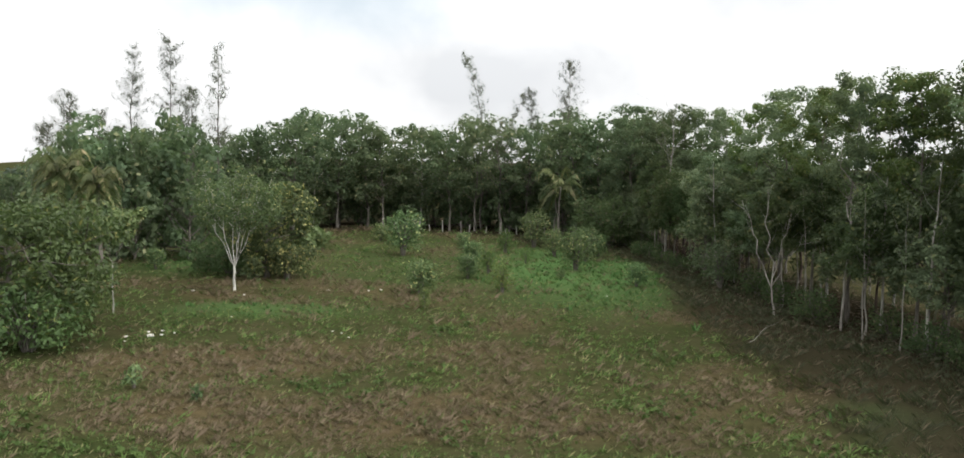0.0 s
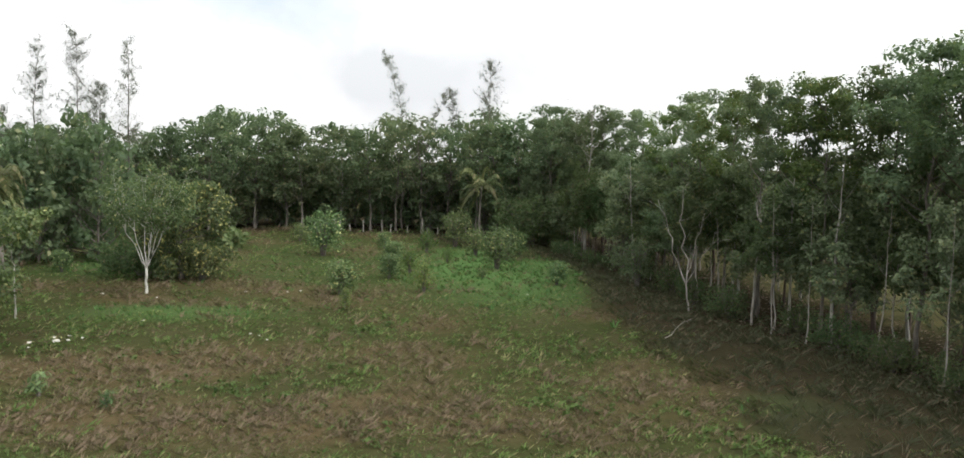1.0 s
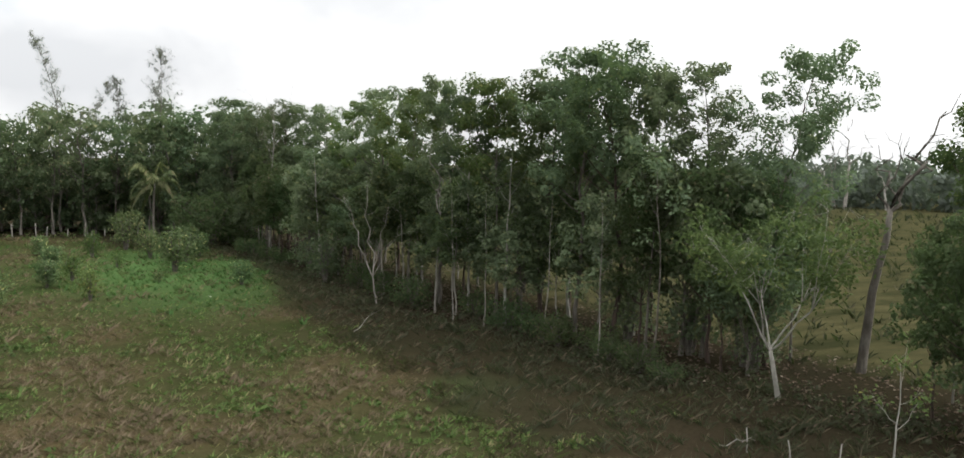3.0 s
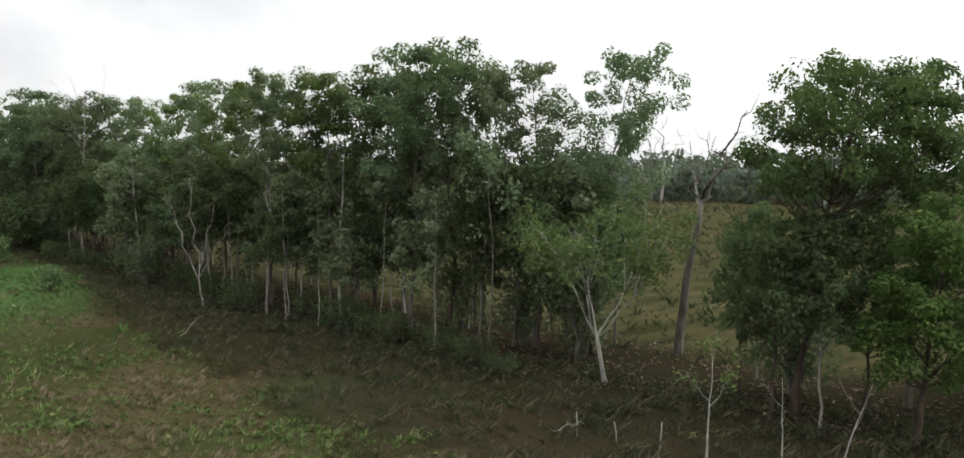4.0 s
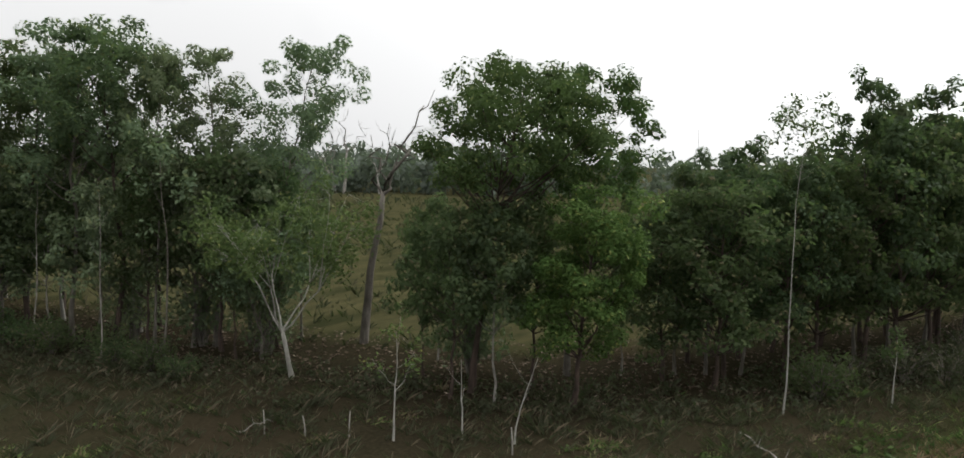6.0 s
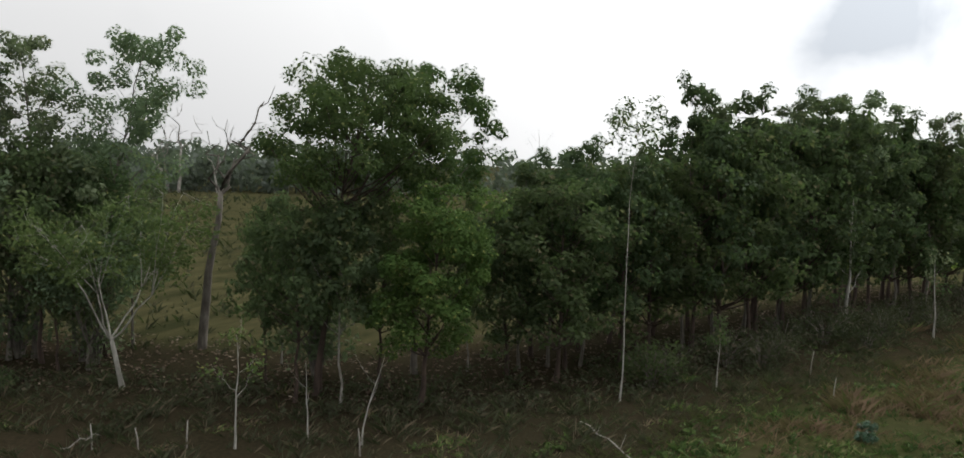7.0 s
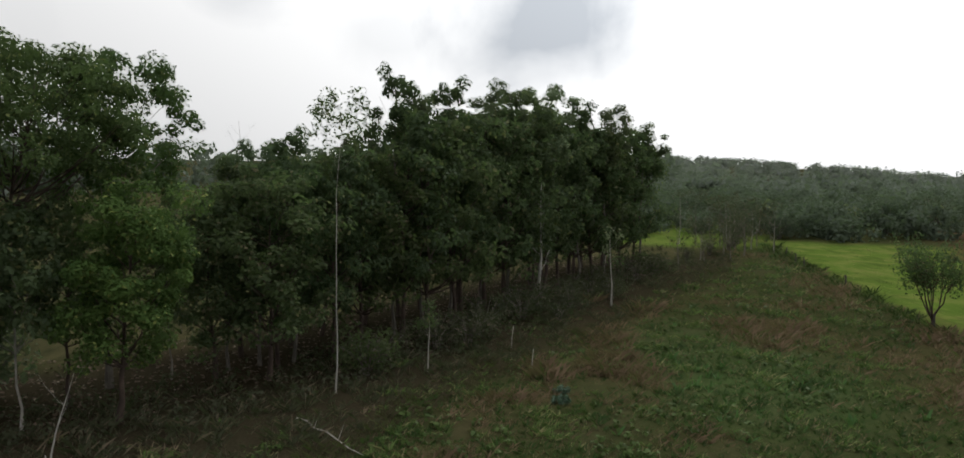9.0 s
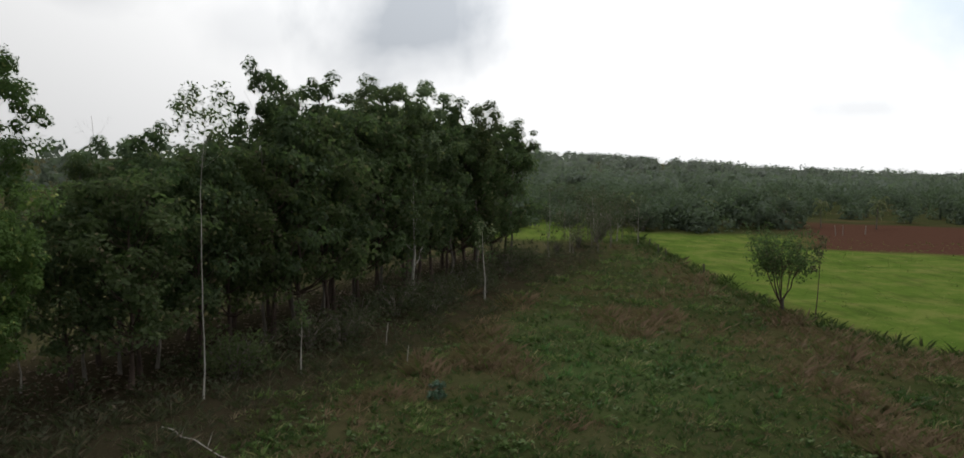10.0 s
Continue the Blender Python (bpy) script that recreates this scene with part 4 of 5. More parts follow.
SAP_GROUP = "young fruit trees in the field"
sap_kinds = [build_bush("young_tree", 340, "young fruit tree with glossy green leaves", "young tree", LEAF_SAP, BARK_GREY, 3.4, 1.35, 14, 44, 0.24, 0.11, SAP_GROUP, clump=0.36),
             build_bush("young_tree", 341, "small round citrus bush in the grass", "young tree", LEAF_SAP, BARK_GREY, 2.0, 0.8, 11, 38, 0.2, 0.10, SAP_GROUP, clump=0.4),
             build_bush("young_tree", 342, "thin sparse sapling in the grass", "young tree", LEAF_LIGHT, BARK_GREY, 2.2, 0.7, 9, 26, 0.18, 0.08, SAP_GROUP, clump=0.4)]
for x, y, h, i in [(-6.4, 68.8, 3.8, 0), (-3.6, 49.7, 2.1, 1), (-0.8, 56.3, 1.7, 1), (0.6, 58.7, 1.9, 2), (1.4, 50.6, 2.0, 2), (7.1, 61.5, 3.1, 0), (5, 78.1, 3.4, 0), (8.6, 67.4, 2.8, 0), (6.4, 71.5, 2.4, 0),
                   (10.2, 53.8, 1.6, 1), (2.2, 72.7, 2.2, 2), (-1.5, 75.1, 1.6, 1), (-0.6, 65.4, 1.7, 1), (-3, 44.8, 1.2, 2), (-9.6, 80.1, 1.8, 1), (5.5, 55.8, 0.7, 1), (10.1, 71.1, 2.0, 1), (-22.5, 57.5, 1.5, 1), (3.6, 65.4, 1.4, 2)]:
    base_h = (3.4, 2.0, 2.2)[i]
    put(sap_kinds, i, placed(None, x, y, rng.uniform(0, 360), h / base_h))
leafy = build_bush("leafy_plant", 345, "low clump of broad bright green leaves", "plant", LEAF_SAP, BARK_GREY, 1.3, 1.7, 16, 12, 0.5, 0.24, "", clump=0.5)
side_bush = build_bush("bush", 346, "dense bush with yellow-tinged leaves beside the white-trunked tree", "bush", LEAF_YELLOW, BARK_GREY, 2.6, 1.7, 18, 36, 0.26, 0.12, clump=0.45)
side_bush.matrix_basis = placed(None, -12.6, 54.1, 20, 0.9)
put([leafy], 0, placed(None, -14.5, 71.4, 0, 1.25))
put([leafy], 0, placed(None, -18.9, 58.8, 70, 0.8))


blue_plant = build_bush("broad_plant", 347, "low clump of bluish-green broad leaves in the weeds", "plant", LEAF_BLUE, BARK_GREY, 0.5, 0.7, 9, 9, 0.3, 0.12, "", clump=0.6)
put([blue_plant], 0, placed(None, 27, -2.8, 0, 0.5))
put([blue_plant], 0, placed(None, 28.5, -3, 80, 0.45))
put([blue_plant], 0, placed(None, 32.5, -5.3, 140, 0.4))
sprout = build_bush("sprout", 348, "small upright pale green sprout in dry grass", "plant", LEAF_SAP, BARK_GREY, 0.8, 0.28, 5, 6, 0.26, 0.09, "", clump=0.5)
put([sprout], 0, placed(None, -11.6, 27.7, 0))
put([sprout], 0, placed(None, -9, 26.3, 60, 0.7))


# ---- palms ----
def palm(seed, label, height, fronds, frond_len, droop=1.0, gap=False):
    rng = np.random.default_rng(seed)
    ob = thing("coconut_palm", label, "palm", "palms")
    h = np.linspace(0, 1, 9)
    pts = np.column_stack([0.25 * h ** 2, 0.1 * np.sin(h * 3), h * height])
    pts[0, 2] = -0.15
    v, f = tube(pts, 0.15 * (1 - 0.4 * h) + 0.08 * np.exp(-h * 14), 6)
    part("trunk", v, f, BARK_GREY, ob, smooth=True)
    top = pts[-1]
    for i in range(fronds):
        az = i * 2.4 + rng.uniform(-0.2, 0.2)
        lift = 1.9 - 2.1 * (i / fronds) * droop
        out = np.array([math.cos(az), math.sin(az), 0])
        s = np.linspace(0, 1, 12)
        ln = frond_len * rng.uniform(0.85, 1.1)
        rib = top + out * (ln * (0.82 * s - 0.24 * s ** 2.5))[:, None] + np.array([0, 0, 1]) * (ln * (lift * s - (0.75 + 0.5 * lift) * s ** 2))[:, None]
        tubes = [tube(rib, 0.045 * (1 - 0.85 * s) + 0.005, 3)]
        side = np.cross(out, [0, 0, 1])
        vs = []
        for k in np.linspace(0.14, 0.99, 34):
            b = np.array([np.interp(k, s, rib[:, c]) for c in range(3)])
            w = frond_len * 0.19 * math.sin(math.pi * min(1, 0.2 + k * 0.8)) + 0.12
            for sg in (-1, 1):
                d = unit(side * sg * 0.8 + out * 0.55 - np.array([0, 0, 0.6 + rng.uniform(0, 0.45)]))
                e = unit(np.cross(d, [0, 0, 1]) + rng.normal(0, 0.2, 3))
                vs += [b, b + d * w * 0.45 + e * 0.05, b + d * w, b + d * w * 0.45 - e * 0.05]
        lv = np.array(vs)
        v1, f1 = joined([tubes[0], (lv, np.arange(len(lv)).reshape(-1, 4))])
        part("frond", v1, f1, LEAF_PALM, ob)
    return ob


p1 = palm(400, "coconut palm with drooping yellow-green fronds", 5.6, 24, 2.75, 1.2)
put([p1], 0, placed(None, *polar(-27.0, 62), 20, 1.16))
put([p1], 0, placed(None, *polar(-24.5, 60), 150, 1.05))
p2 = palm(401, "coconut palm with ragged hanging fronds", 5.6, 12, 4.0, 1.2)
put([p2], 0, placed(None, 7.8, 83.1, 60))


# ---- casuarinas above the wood ----
def casuarina(seed, label, height, bend=0.0, wide=1.5, dense=1.0, low=0.35):
    rng = np.random.default_rng(seed)
    ob = thing("casuarina_tree", label, "tree", "casuarinas above the wood")
    h = np.linspace(0, 1, 13)
    pts = np.column_stack([bend * np.maximum(0, h - 0.55) ** 1.5 * 3 + rng.normal(0, 0.05, 13), rng.normal(0, 0.05, 13), h * height])
    pts[0, 2] = -0.15
    rad = 0.13 * (1 - 0.93 * h)
    tubes = [tube(pts, rad, 6)]
    centres, sizes = [], []
    for i in range(int(95 * dense)):
        g = rng.uniform(low, 0.98)
        b = np.array([np.interp(g, h, pts[:, c]) for c in range(3)])
        az = rng.uniform(0, 6.28)
        ln = wide * 1.15 * (1.22 - g) * rng.uniform(0.35, 1.3) + 0.2
        tip = b + np.array([math.cos(az) * ln, math.sin(az) * ln, ln * rng.uniform(0.35, 0.9)])
        tubes.append(tube(np.array([b, (b + tip) / 2 - [0, 0, 0.06], tip]), np.array([0.022, 0.014, 0.006]), 3))
        for k in (0.45, 0.75, 1.0):
            centres.append(b + (tip - b) * k)
            sizes.append(0.24 + 0.1 * rng.random())
    v, f = joined(tubes)
    part("trunk", v, f, BARK_GREY, ob, smooth=True)
    v, f = leaves(rng, np.array(centres), sizes, 8, 0.5, 0.04, 1.2, 0.1, 0.7)
    part("foliage", v, f, LEAF_NEEDLE, ob)
    return ob


for k, (x, y, top, bend, wide, dense) in enumerate([(-42.7, 86.9, 14.3, 0, 2.6, 1.3), (-37.4, 89.3, 19.4, 0.6, 1.7, 1.0), (-33.7, 90.8, 20.7, 0, 2.2, 1.2), (-31.6, 91.5, 15.3, 0, 1.8, 1.6), (-29.1, 92.4, 20.0, 0, 1.5, 0.9),
                                              (-40.2, 88.2, 12.4, 0, 1.4, 0.8), (-45.7, 88.2, 11.0, 0, 2.0, 1.0), (-0, 96.8, 20.6, -2.6, 1.2, 0.8), (9.8, 96.3, 19.8, 0, 2.4, 1.1), (5.6, 96.7, 16.3, 0, 1.6, 0.8), (2.6, 96.9, 15.8, 2.5, 1.1, 0.6)]):
    if x < -20:
        x, y, top = x * 0.86, y * 0.86, 8 + (top - 8) * 0.86
    c = casuarina(420 + k, "slim casuarina with wispy grey-green needles" if not bend else "crooked casuarina with a bent wispy top", top, bend, wide, dense * (1.15 if x < -20 else 1.0), 0.12 if x < -20 else 0.35)
    c.matrix_basis = placed(None, x, y, 0)


# ---- bare and dead trees ----
def bare_tree(name, seed, label, at, height, radius, limbs, spread, bark=BARK_DEAD, lean=(0, 0), base=0.4, twigs=3, leaf=None, per=0, leaf_size=0.16, clump=0.35, keep_top=0.0):
    rng = np.random.default_rng(seed)
    ob = thing(name, label, "tree")
    tubes, centres, sizes = skeleton(rng, height, base, spread, radius, limbs, crown_top, 1.3, lean, 0.005, twigs, clump, 0.98)
    wood(tubes, skeleton.limb_starts, bark, ob)
    if leaf:
        m = centres[:, 2] > height * keep_top
        v, f = leaves(rng, centres[m], sizes[m], per, leaf_size, leaf_size * 0.45)
        part("crown", v, f, leaf, ob)
    ob.matrix_basis = placed(None, *at)
    return ob


def snag(seed, label, at, trunk, radius, limbs, bark, kink=0.09):
    """A dead tree: a bent trunk that ends at (x, y, z), and crooked limbs from there to their own ends, each with a few bare twigs."""
    rng = np.random.default_rng(seed)
    ob = thing("dead_tree", label, "tree")
    h = np.linspace(0, 1, 7)[:, None]
    top = np.array(trunk, float)
    pts = np.array([0, 0, -0.15]) + (top - [0, 0, -0.15]) * h + rng.normal(0, 0.012 * top[2], (7, 3)) * [1, 1, 0] * np.sin(h * 3.14)
    v, f = tube(pts, radius * np.linspace(1.15, 0.62, 7), 6)
    part("trunk", v, f, bark, ob, smooth=True)
    for end, thick in limbs:
        a, b = pts[-1] * [1, 1, 0.985], np.array(end, float)
        long = np.linalg.norm(b - a)
        s = np.linspace(0, 1, 9)[:, None]
        bow = rng.normal(0, kink * long, (9, 3)) * np.sin(s * 3.14)
        path = a + (b - a) * s + bow
        pieces = [tube(path, radius * thick * np.linspace(1, 0.22, 9), 6)]
        for k in (3, 5, 6, 7):
            tip = path[k] + unit((b - a) / long + rng.normal(0, 0.6, 3)) * long * rng.uniform(0.14, 0.34)
            mid = (path[k] + tip) / 2 + rng.normal(0, 0.03 * long, 3)
            pieces.append(tube(np.array([path[k], mid, tip]), radius * thick * np.array([0.34, 0.24, 0.1]), 3))
        v, f = joined(pieces)
        part("limb", v, f, bark, ob, smooth=True)
    ob.matrix_basis = placed(None, *at)
    return ob


snag(500, "leaning dead tree with broken dark grey limbs", (28.3, 22.3), (0.45, -0.55, 6.5), 0.19, [((0.15, -0.1, 9.0), 0.36), ((1.5, -1.9, 10.3), 0.52), ((1.55, -1.95, 9.3), 0.4), ((0.8, -0.6, 9.5), 0.25)], BARK_GREY)
snag(501, "pale bare dead tree at the far edge of the field", polar(48.9, 198), (0.8, -1.0, 4.5), 0.34, [((-0.9, 1.2, 9.5), 0.6), ((0.6, 0.4, 17.0), 0.5)], BARK_PALE)
snag(502, "tall bare dead tree at the far edge of the field", polar(49.7, 200), (-0.6, 0.8, 8.0), 0.36, [((-1.3, 1.8, 19.0), 0.55), ((0.6, -0.8, 14.0), 0.4)], BARK_DEAD)
snag(503, "forked bare dead tree at the far edge of the field", polar(50.3, 196), (0.3, -0.4, 9.5), 0.36, [((0.4, -0.6, 19.5), 0.6), ((2.4, -3.0, 16.5), 0.45), ((-0.6, 0.8, 15.0), 0.35)], BARK_DEAD)
snag(517, "small pale forked dead tree at the far edge of the field", polar(52.7, 197), (-0.4, 0.5, 4.0), 0.3, [((-1.4, 1.8, 9.5), 0.6), ((0.8, -1.0, 8.5), 0.5)], BARK_PALE)
bare_tree("pole_tree", 504, "tall thin pale stem with a sparse leafy and twiggy tip", polar(80.2, 28.7), 10.0, 0.027, 18, 1.15, BARK_PALE, (0.2, -0.1), 0.74, 6, LEAF_ROW_SHADE, 8, 0.17, 0.3, 0.86)
bare_tree("sapling", 505, "thin bare sapling with a few leaves", polar(53.9, 23.3), 3.2, 0.035, 5, 1.0, BARK_PALE, (0.1, 0.2), 0.35, 3, LEAF_LIGHT, 9, 0.14, 0.3, 0.4)
bare_tree("sapling", 506, "thin crooked bare sapling", polar(58.7, 23.6), 2.4, 0.03, 3, 0.6, BARK_PALE, (0.0, 0.1), 0.4, 2)
bare_tree("sapling", 507, "thin slanting bare sapling", polar(62.4, 23.3), 2.6, 0.03, 3, 0.7, BARK_PALE, (0.3, -0.55), 0.4, 2)
bare_tree("dead_tree", 508, "pale dead forked tree at the row's edge", (46.5, -3.4), 7.0, 0.10, 5, 1.5, BARK_PALE, (0.3, -0.3), 0.2, 3)
bare_tree("sapling", 509, "straight thin pale stem beside the row", (47, -7.6), 4.2, 0.05, 3, 0.6, BARK_PALE, (0.1, 0.1), 0.6, 2, LEAF_ROW, 12, 0.2, 0.4, 0.6)
bare_tree("sapling", 510, "thin bare stem in the scrub", (31.7, 1.9), 2.4, 0.03, 3, 0.5, BARK_PALE, (0.1, 0.0), 0.5, 2, LEAF_BUSH, 16, 0.2, 0.35, 0.5)
snag(511, "pale dead tree with several leaning bare stems by the row", polar(19.7, 47.2), (-0.2, 0.15, 1.6), 0.058, [((-1.7, 1.0, 6.2), 0.7), ((-0.5, 0.5, 7.0), 0.7), ((0.5, -0.4, 5.6), 0.6), ((1.2, -0.9, 4.8), 0.5)], BARK_DEAD, 0.02)
snag(518, "pale bare tree forking high before the row", polar(23.7, 44.6), (0.2, -0.1, 5.4), 0.055, [((-0.3, 0.3, 9.0), 0.75), ((0.8, -0.5, 9.3), 0.7), ((0.5, 0.2, 8.0), 0.5)], BARK_DEAD, 0.05)
for k, (az, d, h) in enumerate([(25.0, 42.6, 7.6), (27.1, 41.0, 6.8), (31.3, 37.6, 7.4), (21.6, 48.0, 7.0), (35.0, 34.4, 7.0)]):
    bare_tree("pole_tree", 560 + k, "thin pale crooked stem before the row", polar(az, d), h, 0.032, 6, 1.1, BARK_DEAD, (0.3 * (k % 3 - 1), 0.2), 0.45, 3, LEAF_ROW, 10, 0.2, 0.4, 0.7)
bare_tree("pole_tree", 512, "thin pale straight trunk before the row", (16.3, 57.1), 8.5, 0.08, 5, 1.5, BARK_PALE, (-0.3, 0.4), 0.55, 3, LEAF_ROW, 26, 0.26, 0.5, 0.5)
bare_tree("pole_tree", 513, "thin pale trunk with bare crooked limbs", (19.3, 35.5), 9.0, 0.08, 6, 1.4, BARK_PALE, (0.2, -0.2), 0.5, 3, LEAF_ROW, 22, 0.26, 0.5, 0.6)
bare_tree("pole_tree", 514, "thin grey trunk before the row", (21, 26.1), 8.6, 0.045, 6, 1.6, BARK_GREY, (0.2, 0.3), 0.5, 3, LEAF_ROW, 24, 0.24, 0.5, 0.6)
bare_tree("dead_tree", 515, "grey leafless tree before the wood", polar(12.6, 73), 13.0, 0.11, 14, 2.9, BARK_DEAD, (0.2, 0.3), 0.62, 4)
bare_tree("dead_tree", 516, "thin bare twig tree above the row", (43.2, 12.2), 10.2, 0.05, 6, 1.2, BARK_DEAD, (0.1, 0.3), 0.6, 3)


def lying_stick(seed, label, a, b, r):
    rng = np.random.default_rng(seed)
    s = np.linspace(0, 1, 7)[:, None]
    p = np.array(a) + (np.array(b) - np.array(a)) * s
    p[:, 2] += 0.12 * np.sin(s[:, 0] * 3.1)
    p[1:-1] += rng.normal(0, 0.05, (5, 3))
    pieces = [tube(p, r * np.linspace(1, 0.35, 7), 6)]
    for k in (2, 4):
        t = p[k] + rng.normal(0, 0.14, 3) + [0, 0, 0.16]
        pieces.append(tube(np.array([p[k], (p[k] + t) / 2, t]), r * np.array([0.5, 0.35, 0.15]), 3))
    v, f = joined(pieces)
    ob = part("fallen_branch", v, f, BARK_DEAD, smooth=True)
    return tagged(ob, label, "branch", "fallen branches")


lying_stick(520, "bleached fallen branch lying in the weeds", (*polar(77.6, 25.7), 0.12), (*polar(82.1, 21.9), 0.2), 0.032)
lying_stick(521, "fallen grey branch at the foot of the trees", (12, 36.5, 0.2), (14, 38.6, 0.7), 0.018)
lying_stick(522, "dry fallen branch in the dark scrub", (16.8, 17.8, 0.1), (17.7, 17.3, 0.25), 0.022)
for k, (x, y, h) in enumerate([(18.3, 14.9, 0.75), (17.3, 17.2, 0.7), (17.7, 16, 0.6), (19.8, 10.4, 0.8), (31.6, -2.1, 0.9), (36.3, -1.5, 1.0)]):
    v, f = tube(np.array([[0, 0, -0.1], [0.02, 0.01, h * 0.5], [0.08, 0.03, h]]), [0.024, 0.02, 0.014], 6)
    st = part("stake", v, f, BARK_DEAD, smooth=True)
    tagged(st, "short pale bare stem standing in the scrub", "stem", "bare stems in the scrub")
    st.matrix_basis = placed(None, x, y, k * 50)

# ---- fence line, pasture edge, lone tree ----
forked_tree("tree", 530, "small bushy tree with many thin stems on the fence line", polar(118.9, 46.6), 4.5, 0.5, 0.12, 7, 1.65, LEAF_BUSH, BARK_RED, 14, 0.17, 0.08, 0.45, crown_low=0.28)
bare_tree("sapling", 531, "thin leaning stem beside the lone tree", polar(121.0, 45.0), 3.6, 0.04, 4, 0.7, BARK_RED, (0.3, -0.6), 0.6, 3, LEAF_SCRUB, 16, 0.16, 0.3, 0.6)
post_v, post_f = tube(np.array([[0, 0, -0.2], [0, 0, 0.4], [0.01, 0, 0.8], [0.01, 0, 0.85]]), [0.06, 0.055, 0.05, 0.03], 6)
post_mesh = None
for t in (0.08, 0.2, 0.29, 0.34, 0.52, 0.76):
    s = np.r_[0, np.cumsum(np.hypot(*np.diff(FENCE[:6], axis=0).T))]
    x, y = np.interp(t * s[-1], s, FENCE[:6, 0]), np.interp(t * s[-1], s, FENCE[:6, 1])
    if post_mesh is None:
        ob = part("fence_post", post_v, post_f, WOOD_POST)
        post_mesh = ob.data
    else:
        ob = new("fence_post", post_mesh)
    tagged(ob, "short dark weathered wooden fence post in grass", "fence post", "fence posts along the pasture")
    ob.matrix_basis = placed(None, x, y, rng.uniform(0, 360)) @ pose(0, 0, 0, rng.uniform(-5, 5), rng.uniform(-5, 5), 0)

for k in range(16):
    x = -11 + k * 1.4 + rng.uniform(-0.6, 0.6)
    y = np.interp(x, EDGE[:, 0], EDGE[:, 1]) - 2.2 + rng.uniform(-0.3, 0.3)
    h = rng.uniform(0.6, 1.4)
    v, f = tube(np.array([[0, 0, -0.2], [0.01, 0, h * 0.5], [0.03, 0.02, h]]), [0.065, 0.06, 0.045], 6)
    ob = part("fence_post", v, f, BARK_DEAD, smooth=True)
    tagged(ob, "pale rough wooden post at the edge of the wood", "fence post", "posts along the wood")
    ob.matrix_basis = placed(None, x, y, k * 40) @ pose(0, 0, 0, rng.uniform(-6, 6), rng.uniform(-6, 6), 0)

SCRUB_GROUP = "scrub at the end of the row"
scrub_kinds = [build_bush("scrub_bush", 540, "grey-green thorny scrub with bare twigs", "bush", LEAF_SCRUB, BARK_GREY, 3.6, 2.2, 20, 13, 0.26, 0.11, SCRUB_GROUP, clump=0.32),
               build_bush("scrub_bush", 541, "dense rounded dark green shrub", "bush", LEAF_FAR, BARK_GREY, 3.4, 2.6, 18, 34, 0.36, 0.18, SCRUB_GROUP, clump=0.4)]
for x, y, h, i in [(68.9, -17.3, 1.4, 0), (74.7, -20.8, 1.8, 0), (81.6, -25.1, 2.2, 0), (86, -26.8, 2.6, 0), (91.8, -28.6, 2.4, 0), (91.4, -33.1, 2.6, 1), (98.1, -35.9, 3.4, 1), (103.2, -40.1, 3.6, 1), (103.5, -35.6, 2.4, 0), (78.5, -23.7, 1.6, 0),
                   (99.3, -42.3, 3.6, 1), (108.8, -36.4, 4.2, 1), (98.5, -48.2, 4, 1), (98.8, -53.9, 4.2, 0), (116.2, -39, 4.4, 1), (117.5, -30.9, 3.6, 1)]:
    put(scrub_kinds, i, placed(None, x, y, rng.uniform(0, 360), h / 3.5))
for k, (x, y, h) in enumerate([(70.9, -19, 3.2), (74, -21.9, 4.4), (76.8, -21.4, 4.8), (79.8, -23.9, 4.0), (82.2, -23.9, 4.6), (85.2, -26.4, 3.6), (88.7, -27.2, 4.4), (93.2, -27.7, 4.0), (68.3, -18.6, 2.6), (96.4, -30.7, 3.8), (83.5, -28, 3.0), (65.8, -15.9, 3.4), (83.7, -20.2, 5.2), (81.8, -21.4, 5.0), (77.2, -24.8, 4.2), (77.2, -27.5, 3.8), (74.3, -23.8, 3.4), (71.2, -21.7, 3.0), (80.4, -26.4, 4.2)]):
    bare_tree("scrub_tree", 550 + k, "thin grey scrub tree with bare twigs and sparse leaves", (x, y), h, 0.055, 9, 1.7, (BARK_DEAD, BARK_GREY, BARK_GREY)[k % 3], (0.3 * (k % 3 - 1), 0.2), 0.18, 4, LEAF_SCRUB, 5, 0.22, 0.45, 0.35)
for x, y, h in [(97.6, -43.9, 4.0), (95.7, -52.4, 4.2), (94.3, -56.9, 4.0), (91, -62.1, 4.5), (98.9, -33.4, 4.6)]:
    put([p2], 0, placed(None, x, y, rng.uniform(0, 360), h / 8.5))


for k, (a, d) in enumerate([(122.0, 98), (122.4, 99), (123.7, 102)]):
    x, y = d * math.sin(radians(a)), d * math.cos(radians(a))
    h = rng.uniform(0.8, 1.3)
    v, f = tube(np.array([[0, 0, -0.2], [0.01, 0, h * 0.5], [0.03, 0.02, h]]), [0.045, 0.04, 0.03], 6)
    ob = part("fence_post", v, f, BARK_DEAD, smooth=True)
    tagged(ob, "pale wooden post standing in the ploughed field", "fence post", "posts in the brown field")
    ob.matrix_basis = placed(None, x, y, k * 40) @ pose(0, 0, 0, rng.uniform(-6, 6), rng.uniform(-6, 6), 0)


